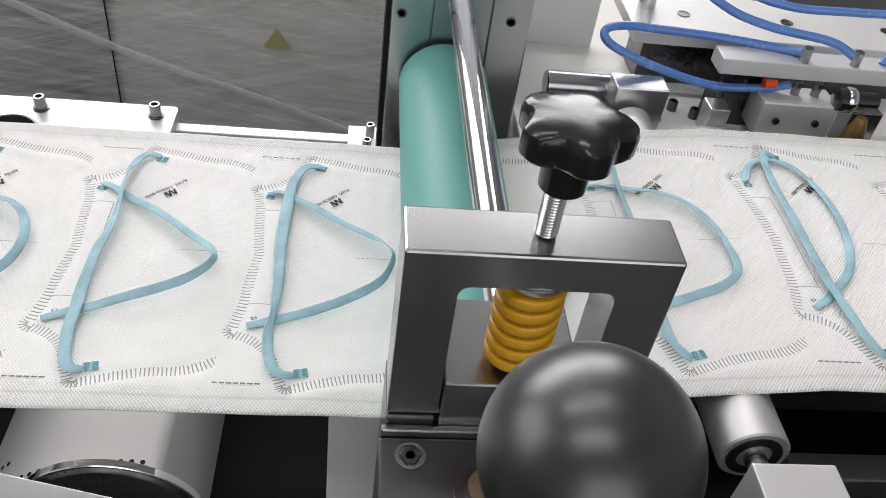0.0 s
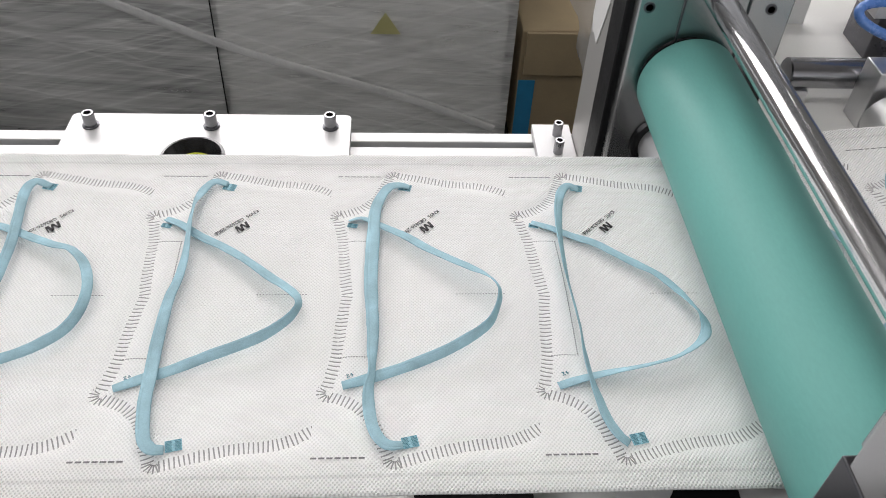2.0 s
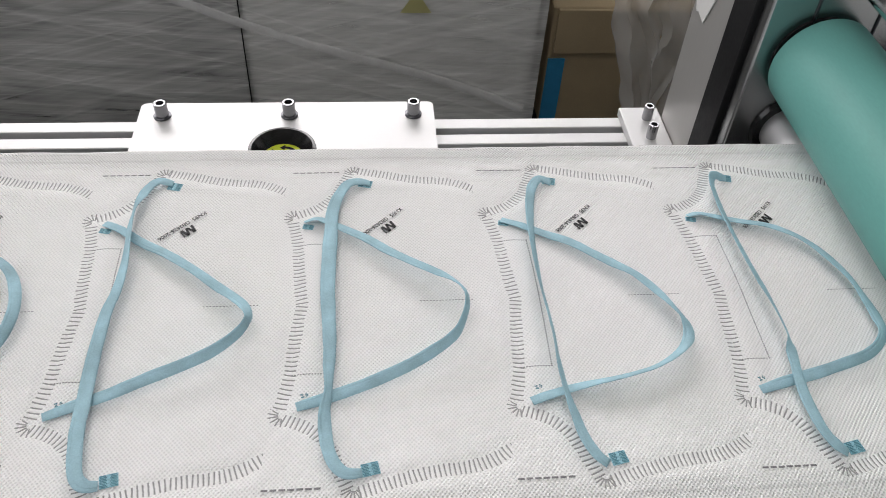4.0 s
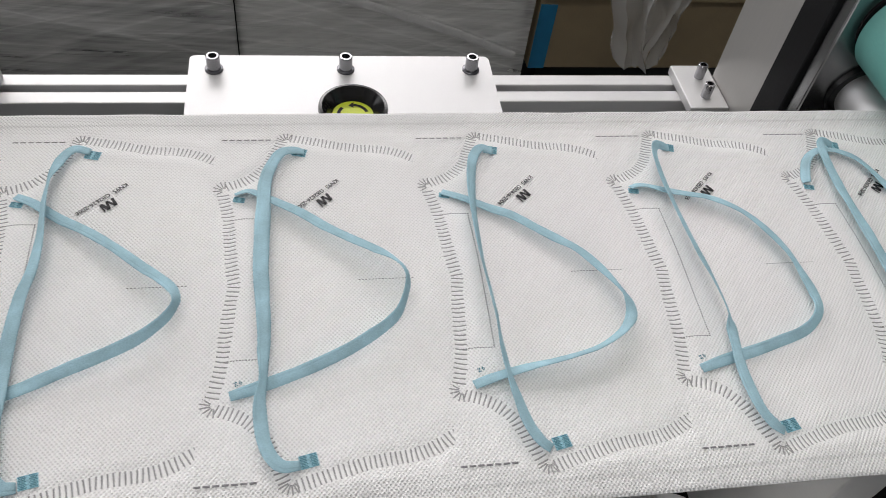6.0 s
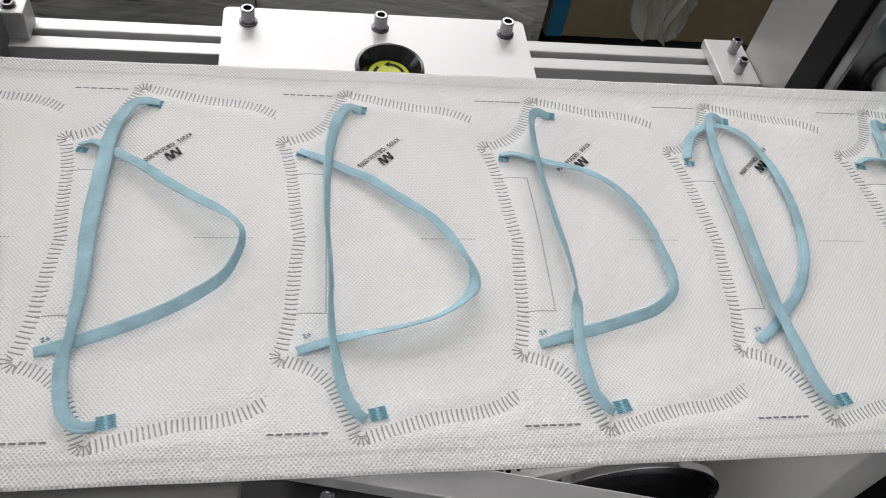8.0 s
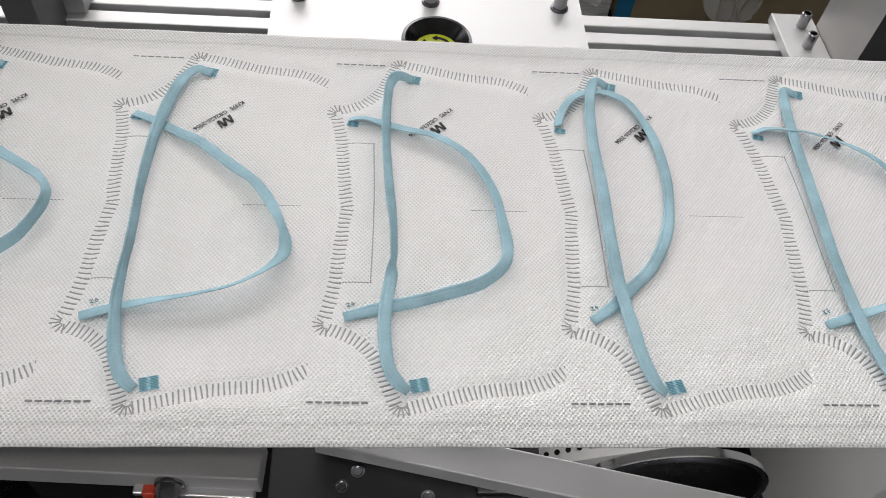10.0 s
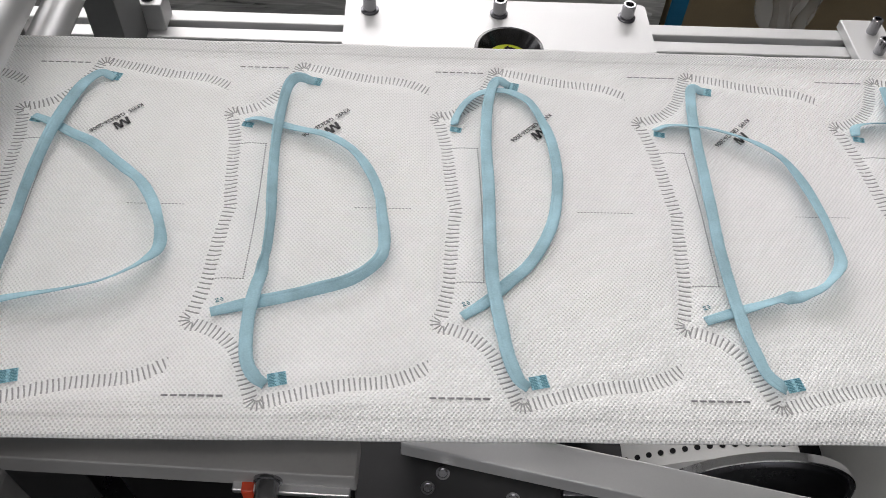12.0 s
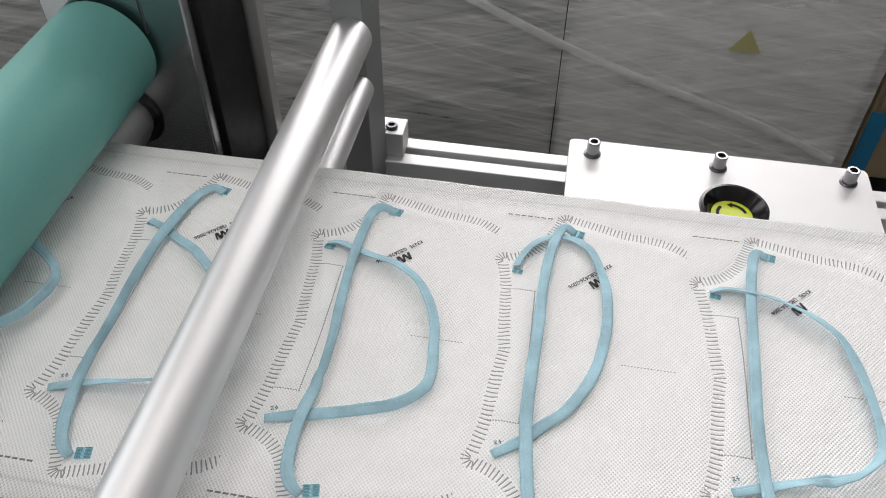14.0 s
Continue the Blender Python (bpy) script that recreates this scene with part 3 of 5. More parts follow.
            ring.append(bm.verts.new((x + 0.0012 + rr * math.cos(a), y + rr * math.sin(a), z)))
        rings.append(ring)
    for p, q in zip(rings, rings[1:]):
        for k in range(80):
            bm.faces.new((p[k], p[(k + 1) % 80], q[(k + 1) % 80], q[k]))
    bm.faces.new(rings[0])
    bm.faces.new(rings[-1])
    part("star_knob", bm, M_BLACK_PL, yoke, "glossy black five-lobed knob", 35)

    shaft = thing("pressure_shaft", (0.3780, 0.0, 0.098), "polished steel shaft over the green roller", "shaft")
    part("bar", rod(0.3780, 0.0985, -0.300, 0.178, 0.0088, 0.001, 64), M_CHROME, shaft, "", 40)
    part("collar", lathe([(-0.2000, 0.0118), (-0.1975, 0.0122), (-0.1965, 0.0122)], (0.3780, 0, 0.0985), "y", 48), M_BLACK_PL, shaft, "black seal ring", 40)


pressure_stand()


def ball_handle():
    root = thing("ball_handle", (0.3530, -0.318, -0.36), "worn black ball knob on a steel lever", "handle")
    c = Vector((0.3500, -0.3135, 0.2462))
    bm = bmesh.new()
    bmesh.ops.create_uvsphere(bm, u_segments=64, v_segments=40, radius=0.0195)
    bmesh.ops.translate(bm, verts=bm.verts, vec=c)
    part("ball", bm, M_BALL, root, "", 60)
    part("lever", tube([(0.352, -0.314, 0.228), (0.353, -0.318, 0.14), (0.354, -0.322, 0.0), (0.354, -0.322, -0.36)], 0.005, 16, 4), M_STEEL, root, "", 50)
    part("lever_foot", box(0.330, 0.378, -0.345, -0.24, -0.40, -0.345, 0.001), M_STEEL_DK, root)


ball_handle()


def guide_bars():
    """The pair of bars that lead the web ahead of the second roller: one over it, one under it, on an upright plate."""
    root = thing("guide_bar_stand", (-0.295, 0.26, RAIL_Z), "pair of turned aluminium guide bars on a grey plate", "guide bars")
    part("upper_bar", rod(-0.2984, 0.0316, -0.21, 0.240, 0.0155, 0.001, 64), M_ALU_BAR, root, "", 40)
    part("lower_bar", rod(-0.2950, -0.0125, -0.21, 0.240, 0.0112, 0.001, 64), M_ALU_BAR, root, "", 40)
    part("upright", box(-0.3125, -0.2895, 0.240, 0.290, RAIL_Z - 0.10, 0.34, 0.001), M_GREY, root, "grey upright plate")
    part("foot", box(-0.2985, -0.2745, 0.2905, 0.314, RAIL_Z - 0.0026, RAIL_Z + 0.022, 0.001), M_ANOD, root)
    s = part("cap_screw", lathe([(0, 0.0060), (0.0008, 0.0060), (0.0008, 0.0050), (0.003, 0.0046), (0.003, 0.0028), (0.001, 0.0026)], (-0.2865, 0.300, RAIL_Z + 0.022), "z", 28), M_STEEL_DK, root, "", 40)
    part("near_support", box(-0.325, -0.265, -0.232, -0.210, -0.36, 0.060, 0.001), M_GREY, root, "grey near end plate")
    post = thing("inner_upright", (-0.42, 0.288, RAIL_Z), "grey brushed steel upright panel", "machine upright")
    part("panel", box(-0.455, -0.386, 0.281, 0.295, RAIL_Z - 0.10, 0.40, 0.001), M_SHEET, post)


guide_bars()

# ---------------------------------------------------------------- parts under and beside the web
def under_web():
    shoe = thing("perforated_guide", (0.10, 0.02, -0.36), "white arched guide plate with a row of holes", "guide plate")
    cx, cz, r, y0, y1 = 0.156, -0.301, 0.140, -0.0585, 0.165
    ring = [(cx + r * math.sin(radians(a)), cz + r * math.cos(radians(a))) for a in [-60 + 66 * k / 48 for k in range(49)]]
    ex, ez = ring[-1]
    ring += [(ex + 0.010 * math.sin(radians(a)), ez - 0.010 + 0.010 * math.cos(radians(a))) for a in range(15, 91, 15)] + [(ex + 0.012, -0.30), (ex + 0.014, -0.36), (ring[0][0], -0.36)]
    bm = bmesh.new()
    near, far = [bm.verts.new((x, y0, z)) for x, z in ring], [bm.verts.new((x, y1, z)) for x, z in ring]
    bm.faces.new(near)
    bm.faces.new(far)
    for k in range(len(ring)):
        j = (k + 1) % len(ring)
        bm.faces.new((near[k], near[j], far[j], far[k]))
    part("shell", bm, M_WHITE, shoe, "", 35)
    for y, ks in ((-0.050, range(18)), (-0.030, (0, 1, 2))):
        for k in ks:
            a = radians(-49 + k * 3.15)
            d = Vector((math.sin(a), 0, math.cos(a)))
            h = lathe([(-0.001, 0.0019), (0.00025, 0.0019), (0.0003, 0.0017)], (0, 0, 0), "z", 16)
            bmesh.ops.transform(h, matrix=Matrix.Translation(Vector((cx, y, cz)) + d * r) @ d.to_track_quat("Z", "Y").to_matrix().to_4x4(), verts=h.verts)
            part("hole", h, M_BLACK, shoe)
    disc = thing("cutter_disc", (0.150, -0.09, -0.36), "dull steel disc with a bright rim under the web", "disc")
    part("face", lathe([(-0.0740, 0.0640), (-0.0770, 0.0600), (-0.0775, 0.0590), (-0.0775, 0.018), (-0.081, 0.016)], (0.148, 0, -0.1935), "y", 96), M_STEEL_DK, disc, "dark tapered face", 30)
    part("rim", lathe([(-0.0700, 0.0655), (-0.0755, 0.0660), (-0.0760, 0.0652), (-0.0752, 0.0642)], (0.148, 0, -0.1935), "y", 96), M_CHROME, disc, "bright ground rim", 30)
    part("stand", box(0.135, 0.165, -0.0840, -0.0812, -0.36, -0.20, 0.0006), M_STEEL_DK, disc)
    knurl = thing("knurled_roller", (0.010, 0.02, -0.36), "fine knurled silver roller under the web", "roller")
    part("barrel", rod(0.014, -0.150, -0.054, 0.15, 0.028, 0.0012, 80), M_ALU, knurl, "", 40)
    part("stand", box(0.0, 0.024, 0.151, 0.170, -0.36, -0.14, 0.001), M_STEEL_DK, knurl)
    panel = thing("white_side_panel", (0.33, -0.075, -0.36), "white powder coated side panel below the web", "machine panel")
    part("sheet", box(0.2985, 0.3330, -0.074, 0.150, -0.36, -0.066, 0.0015), M_WHITE, panel)
    part("lower_roller", rod(0.3720, -0.0285, -0.150, 0.128, 0.0272, 0.001, 64), M_ALU_BAR, panel, "steel counter roller", 40)
    arm = thing("support_arm", (-0.20, -0.09, -0.36), "grey aluminium support arm with a slot bolt", "machine arm")
    part("beam", box(-0.275, -0.095, -0.105, -0.083, -0.092, -0.075, 0.001, 2, Euler((0, 0, radians(-3))).to_matrix().to_4x4()), M_ARM, arm)
    part("column", box(-0.275, -0.235, -0.100, -0.080, -0.36, -0.092, 0.001), M_STEEL_DK, arm)
    b = part("slot_bolt", lathe([(0, 0.0068), (-0.002, 0.0072), (-0.004, 0.0072), (-0.0042, 0.006), (-0.014, 0.006), (-0.016, 0.0052)], (-0.1395, -0.1052, -0.0830), "y", 32), M_STEEL, arm, "steel bolt with flange", 40)
    part("red_cap", box(-0.1535, -0.1470, -0.112, -0.1052, -0.120, -0.0880, 0.001), M_RED, arm, "red plastic cap")
    part("slot_ledge", box(-0.158, -0.0985, -0.1125, -0.1055, -0.0925, -0.0885, 0.0008, 2, Euler((0, 0, radians(-3))).to_matrix().to_4x4()), M_ALU, arm, "milled ledge under the slot bolt")
    cheek = thing("side_cheek", (-0.33, -0.10, -0.36), "grey cast side cheek with a black screw", "machine plate")
    part("body", box(-0.42, -0.280, -0.150, -0.070, -0.36, -0.1010, 0.006, 3), M_ARM, cheek)
    part("cap_screw", cap_screw_mesh(-0.2900, -0.0815, -0.1012, 0.0050, 0.004), M_BLACK_PL, cheek, "", 40)
    cover = thing("screwed_cover_plate", (-0.03, -0.08, -0.36), "dark grey cover plate with countersunk screws", "machine plate")
    part("plate", box(-0.100, 0.060, -0.160, -0.045, -0.158, -0.150, 0.001), M_COVER, cover)
    part("leg", box(-0.080, 0.015, -0.120, -0.060, -0.36, -0.158, 0.001), M_BLACK, cover)
    for x, y in ((-0.0491, -0.0760), (-0.0580, -0.0850), (-0.0083, -0.0915)):
        part("countersunk_screw", lathe([(-0.1498, 0.0042), (-0.1493, 0.0042), (-0.1493, 0.0030), (-0.1500, 0.0022)], (x, y, 0), "z", 24), M_STEEL, cover, "", 40)
    arm2 = thing("tension_arm", (0.05, -0.09, -0.36), "grey aluminium tension arm across the drum front", "machine arm")
    part("beam", box(-0.075, 0.175, -0.094, -0.0725, -0.1450, -0.1300, 0.001, 2, Euler((0, 0, radians(-12.5))).to_matrix().to_4x4()), M_ANOD, arm2)
    part("post", box(0.02, 0.05, -0.091, -0.078, -0.36, -0.145, 0.001), M_STEEL_DK, arm2)


under_web()

# ---------------------------------------------------------------- feeding side, beyond the first roller
def feed_table():
    table = thing("feed_table", (0.75, 0.25, -0.36), "white coated feed table plate", "machine table")
    part("top", box(0.44, 1.30, 0.150, 0.46, -0.022, -0.006, 0.0012), M_WHITE, table)
    part("skirt", box(0.46, 1.28, 0.17, 0.44, -0.36, -0.022, 0.001), M_GREY, table)
    cover = thing("white_guard_panel", (0.47, 0.24, -0.006), "white sheet metal guard standing on the table", "guard panel")
    part("sheet", box(0.436, 0.440, 0.230, 0.46, -0.02, 0.10, 0.0006), M_WHITE, cover)
    part("flange", box(0.440, 0.530, 0.330, 0.334, -0.006, 0.090, 0.0006), M_WHITE, cover)
    idler = thing("idler_roller", (0.530, 0.0, -0.36), "turned aluminium idler roller under the web", "roller")
    part("barrel", lathe([(-0.150, 0.012), (-0.150, 0.0185), (-0.149, 0.0195), (0.165, 0.0195), (0.166, 0.0185), (0.166, 0.012)], (0.527, 0, 0.0095), "y", 64), M_ALU_BAR, idler, "", 40)
    part("bearing", lathe([(-0.1495, 0.0155), (-0.1508, 0.0150), (-0.1508, 0.010), (-0.1495, 0.0095)], (0.527, 0, 0.0095), "y", 40), M_BLACK, idler, "", 40)
    part("axle", rod(0.527, 0.0095, -0.175, 0.185, 0.006), M_STEEL, idler, "", 40)
    part("near_block", box(0.508, 0.552, -0.215, -0.172, -0.36, 0.036, 0.001), M_ANOD, idler, "aluminium bearing block")
    part("far_block", box(0.512, 0.556, 0.172, 0.196, -0.006, 0.042, 0.001), M_ALU, idler, "aluminium bearing block")
    rail2 = thing("cross_shaft", (0.49, 0.21, -0.006), "short steel cross shaft in its holder", "shaft")
    part("bar", lathe([(0.462, 0.0105), (0.463, 0.0115), (0.535, 0.0115)], (0, 0.208, 0.020), "x", 40), M_STEEL, rail2, "", 40)
    part("holder", box(0.470, 0.480, 0.198, 0.218, -0.006, 0.010, 0.0008), M_ALU, rail2)
    side_beam = thing("side_beam", (0.80, -0.21, -0.36), "dark grey steel beam beside the feeding web", "machine beam")
    part("beam", box(0.56, 1.30, -0.20, -0.15, -0.36, -0.03, 0.0015), M_STEEL_DK, side_beam)
    part("rail", box(0.56, 1.30, -0.150, -0.132, -0.05, -0.012, 0.001), M_STEEL, side_beam)
    back = thing("cylinder_bridge", (0.70, 0.32, -0.006), "aluminium bridge plate over a dark block", "machine bridge")
    part("block", box(0.560, 0.98, 0.272, 0.315, -0.006, 0.038, 0.001), M_STEEL_DK, back)
    part("plate", box(0.545, 1.00, 0.258, 0.345, 0.0385, 0.050, 0.001), M_ANOD, back)
    for x in (0.60, 0.70, 0.80):
        part("counterbore", lathe([(0.0502, 0.006), (0.0508, 0.006), (0.0508, 0.0045), (0.0503, 0.004)], (x, 0.30, 0), "z", 28), M_STEEL_DK, back, "", 40)
    part("vertical_rod", lathe([(0.050, 0.0085), (0.20, 0.0085)], (0.566, 0.31, 0), "z", 36), M_CHROME, back, "polished upright rod", 40)
    grip = thing("pneumatic_gripper", (0.67, 0.19, -0.006), "aluminium pneumatic gripper with fittings and brass nozzle", "gripper")
    part("arm", box(0.598, 0.745, 0.188, 0.212, 0.052, 0.066, 0.001), M_ANOD, grip)
    part("body", box(0.640, 0.706, 0.176, 0.206, 0.004, 0.036, 0.0012), M_ANOD, grip)
    part("back_block", box(0.612, 0.660, 0.206, 0.232, -0.006, 0.052, 0.001), M_STEEL_DK, grip)
    part("jaw", box(0.602, 0.620, 0.186, 0.206, -0.006, 0.020, 0.001), M_ALU, grip)
    part("jaw", box(0.722, 0.750, 0.180, 0.200, -0.006, 0.030, 0.001), M_STEEL, grip)
    part("red_bush", lathe([(0.640, 0.004), (0.650, 0.004)], (0, 0.190, 0.046), "x", 20), M_RED, grip)
    part("nozzle", lathe([(-0.004, 0.010), (0.010, 0.011), (0.026, 0.007), (0.034, 0.0045)], (0.722, 0.166, 0.000), "z", 24), M_BRASS, grip, "brass nozzle", 40)
    part("valve_body", lathe([(0.700, 0.006), (0.702, 0.0095), (0.716, 0.0095), (0.718, 0.0075), (0.736, 0.0075), (0.737, 0.006)], (0, 0.180, 0.042), "x", 28), M_STEEL_DK, grip, "dark steel valve body", 35)
    part("collar_ring", lathe([(0.708, 0.0100), (0.7095, 0.0108), (0.714, 0.0108), (0.7155, 0.0100)], (0, 0.180, 0.042), "x", 28), M_CHROME, grip, "", 35)
    part("clamp_plate", box(0.596, 0.632, 0.168, 0.186, -0.006, 0.004, 0.001), M_ANOD, grip)
    part("stop_bolt", lathe([(-0.006, 0.0065), (0.004, 0.0065), (0.005, 0.0055), (0.012, 0.005), (0.012, 0.003)], (0.702, 0.162, 0), "z", 24), M_BLACK_PL, grip, "black rubber stop", 40)
    for x, z in ((0.672, 0.040), (0.690, 0.040), (0.668, 0.070), (0.712, 0.070)):
        part("fitting", lathe([(z - 0.004, 0.0042), (z + 0.008, 0.0042), (z + 0.009, 0.0034)], (x, 0.194, 0), "z", 6), M_STEEL, grip)
    for x in (0.655, 0.690):
        part("cap_screw", cap_screw_mesh(x, 0.1765, 0.020, 0.003, -0.003, "y", 16), M_STEEL_DK, grip)
    for i, (x, y) in enumerate(((0.566, 0.205), (0.602, 0.214), (0.616, 0.178), (0.585, 0.225))):
        tagged(solo("cap_screw", cap_screw_mesh(x, y, -0.006, 0.0045, 0.009 if i % 2 else 0.003), M_STEEL_DK, (x, y, -0.006),
                    "dark socket head screw in the white table", "screw", "", 40, "table screws"))
    # air hoses
    for pts in ([(0.666, 0.196, 0.043), (0.640, 0.196, 0.038), (0.598, 0.198, 0.036), (0.545, 0.202, 0.048), (0.510, 0.208, 0.060), (0.504, 0.216, 0.068), (0.520, 0.222, 0.071),
                 (0.560, 0.222, 0.070), (0.610, 0.218, 0.069), (0.660, 0.206, 0.069), (0.668, 0.196, 0.072)],
                [(0.712, 0.195, 0.072), (0.690, 0.205, 0.080), (0.640, 0.215, 0.084), (0.600, 0.225, 0.094), (0.560, 0.240, 0.12), (0.540, 0.270, 0.17)],
                [(0.740, 0.200, 0.066), (0.760, 0.215, 0.100), (0.720, 0.225, 0.098), (0.660, 0.235, 0.094), (0.620, 0.250, 0.104), (0.590, 0.280, 0.15)]):
        tagged(solo("air_hose", tube(pts, 0.0036, 12, 6), M_BLUE, pts[0], "glossy blue pneumatic air hose on the gripper", "hose", "", 60, "air hoses"))


feed_table()

# ---------------------------------------------------------------- behind the machine
def background():
    cab = thing("wrapped_cabinet", (-0.3, 1.25, F), "grey machine cabinet wrapped in clear stretch film", "cabinet")
    part("left_body", box(-1.60, -0.150, 1.005, 1.60, -0.580, -0.20, 0.006), M_GREY, cab)
    part("plinth", box(-1.58, -0.150, 1.12, 1.58, F, -0.580, 0.004), M_BLACK, cab)
    part("body", box(-0.142, 0.372, 1.003, 1.60, F, -0.20, 0.006), M_GREY2, cab)
    # Black strip added to give the gap between the bodies its shade.
    part("gap_shade_strip", box(-0.1475, -0.1455, 0.9915, 1.30, F, -0.205, 0.0005), M_BLACK, cab, "black strip for the shade in the gap between the doors")
    bm = bmesh.new()
    nx, nz = 120, 60
    grid = []
    for i in range(nx + 1):
        row = []
        for k in range(nz + 1):
            x, z = -1.60 + 1.985 * i / nx, F + 0.02 + (0.735) * k / nz
            d = (x * 0.35 + z)
            y = 0.994 + 0.002 * noise.noise(Vector((x * 1.5, 0, d * 24))) + 0.004 * noise.noise(Vector((x * 4, 3, z * 5)))
            row.append(bm.verts.new((x, y, z)))
        grid.append(row)
    for i in range(nx):
        for k in range(nz):
            bm.faces.new((grid[i][k], grid[i + 1][k], grid[i + 1][k + 1], grid[i][k + 1]))
    last = grid[-1]
    back = [bm.verts.new((0.384, 1.60, v.co.z)) for v in last]
    for a, b, c, d in zip(last, last[1:], back[1:], back):
        bm.faces.new((a, d, c, b))
    part("film", bm, M_FILM, cab, "streaky clear stretch film", 60)
    # twisted film rope running down across the front
    pts = [(-0.62 + 0.98 * t, 0.9885, -0.225 - 0.375 * t + 0.008 * math.sin(9 * t)) for t in (i / 14 for i in range(15))]
    bm = tube(pts, 0.0085, 10, 3)
    for v in bm.verts:
        v.co.y = 0.9885 + (v.co.y - 0.9885) * 0.35
    part("film_fold", bm, M_FILM2, cab, "gathered ridge of film", 60)
    bm = bmesh.new()
    f = [bm.verts.new(p) for p in ((0.126, 0.9880, -0.394), (0.180, 0.9880, -0.394), (0.153, 0.9880, -0.352))]
    bm.faces.new(f)
    part("warning_sticker", bm, M_STICKER, cab, "yellow triangular warning sticker")
    box_ = thing("cardboard_box", (0.62, 1.2, -0.65), "brown cardboard box with blue tape", "box")
    part("carton", box(0.402, 0.98, 1.02, 1.45, -0.650, -0.40, 0.004), M_CARD, box_)
    part("tape", box(0.404, 0.436, 1.017, 1.0205, -0.648, -0.505, 0.0004), M_TAPE, box_, "blue printed tape")
    part("flap", box(0.41, 0.97, 1.012, 1.019, -0.490, -0.402, 0.001), M_CARD, box_)
    stand = thing("low_platform", (0.70, 1.25, F), "black painted steel platform under the cardboard box", "platform")
    part("top_plate", box(0.396, 1.05, 1.06, 1.50, -0.662, -0.650, 0.002), M_BLACK, stand)
    for lx, ly in ((0.42, 1.09), (1.02, 1.09), (0.42, 1.47), (1.02, 1.47)):
        part("leg", box(lx - 0.02, lx + 0.02, ly - 0.02, ly + 0.02, F, -0.662, 0.002), M_BLACK, stand)
    bag = bmesh.new()
    grid = []
    for i in range(25):
        row = []
        for k in range(21):
            u, v = i / 24, k / 20
            w = 0.120 * (1 - 0.62 * v)
            x = 0.545 + 0.05 * v + w * (2 * u - 1) + 0.02 * noise.noise(Vector((u * 5, v * 6, 1)))
            y = 0.955 + 0.03 * noise.noise(Vector((u * 9, v * 4, 5))) - 0.03 * math.sin(math.pi * u)
            row.append(bag.verts.new((x, y, -0.18 - 0.40 * v + 0.02 * noise.noise(Vector((u * 6, 2, v))))))
        grid.append(row)
    for i in range(24):
        for k in range(20):
            bag.faces.new((grid[i][k], grid[i + 1][k], grid[i + 1][k + 1], grid[i][k + 1]))
    sack = thing("plastic_bag", (0.57, 0.97, -0.58), "crumpled clear plastic bag hanging on the box", "bag")
    part("pouch", bag, M_BAG, sack, "", 60)
    part("gathered_neck", tube([(0.55, 0.95, -0.17), (0.56, 0.96, -0.12), (0.57, 1.0, -0.10), (0.58, 1.04, -0.15), (0.585, 1.05, -0.398)], 0.012, 10, 4), M_BAG, sack, "", 60)
    dark = thing("storage_cabinet", (1.4, 1.7, F), "dark grey steel storage cabinet standing on the floor", "cabinet")
    part("body", box(0.30, 3.4, 1.62, 2.2, F, 0.55, 0.01), M_GREY, dark)


# Right body's grey is lightened to carry light reflected by the film.
M_GREY2 = mat("glare_lightened_grey_paint", (0.70, 0.705, 0.68), 0.45, vary=0.06, scale=6)
M_FILM2 = mat("bunched_film", (0.92, 0.92, 0.91), 0.3, vary=0.1, scale=60)
M_FILM2.node_tree.nodes["Principled BSDF"].inputs["Alpha"].default_value = 0.38
background()

# ---------------------------------------------------------------- the web of mask blanks
X0 = -0.0385                     # a blank's left end, from its top peak
Y_NEAR, Y_FAR = -0.1235, 0.1280
THICK = 0.0012


def stations(path, spacing):
    """Points at even steps along a path, with the way it runs there."""
    pts = [Vector((a, b, 0)) for a, b in path]
    lens = [0]
    for p, q in zip(pts, pts[1:]):
        lens.append(lens[-1] + (q - p).length)
    n = int(lens[-1] / spacing)
    out = []
    for k in range(n + 1):
        d = lens[-1] * k / n
        i = max(j for j in range(len(lens) - 1) if lens[j] <= d + 1e-9)
        t = (d - lens[i]) / max(1e-9, lens[i + 1] - lens[i])
        out.append((pts[i].lerp(pts[i + 1], t), (pts[min(i + 2, len(pts) - 1)] - pts[max(i - 1, 0)]).normalized()))
    return out


def bar(bm, c, u, v, length, width, height):
    """A low roof-shaped bar centred at c, length along u, width along v."""
    a, b, z = u * (length / 2), v * (width / 2), Vector((0, 0, height))
    q = [bm.verts.new(c + s * a + t * b) for s, t in ((-1, -1), (1, -1), (1, 1), (-1, 1))]
    r = [bm.verts.new(c + s * a * 0.9 + t * b * 0.5 + z) for s, t in ((-1, -1), (1, -1), (1, 1), (-1, 1))]
    bm.faces.new(r)
    for k in range(4):
        bm.faces.new((q[k], q[(k + 1) % 4], r[(k + 1) % 4], r[k]))


def laid_bar(bm, c, u, v, length, width, height, sink):
    """A low rounded bar that lies on the sheet's relief, square ends tapering into it."""
    rows = []
    for f in (-1, -0.8, -0.4, 0, 0.4, 0.8, 1):
        full = 0 if abs(f) == 1 else 1
        row = []
        for g, h in ((-1, 0), (-0.5, 0.85), (0.5, 0.85), (1, 0)):
            p = c + u * (f * length / 2) + v * (g * width / 2)
            row.append(bm.verts.new((p.x, p.y, sheet_height(p.x, p.y) + sink + height * h * full)))
        rows.append(row)
    for p, q in zip(rows, rows[1:]):
        for k in range(3):
            bm.faces.new((p[k], p[k + 1], q[k + 1], q[k]))


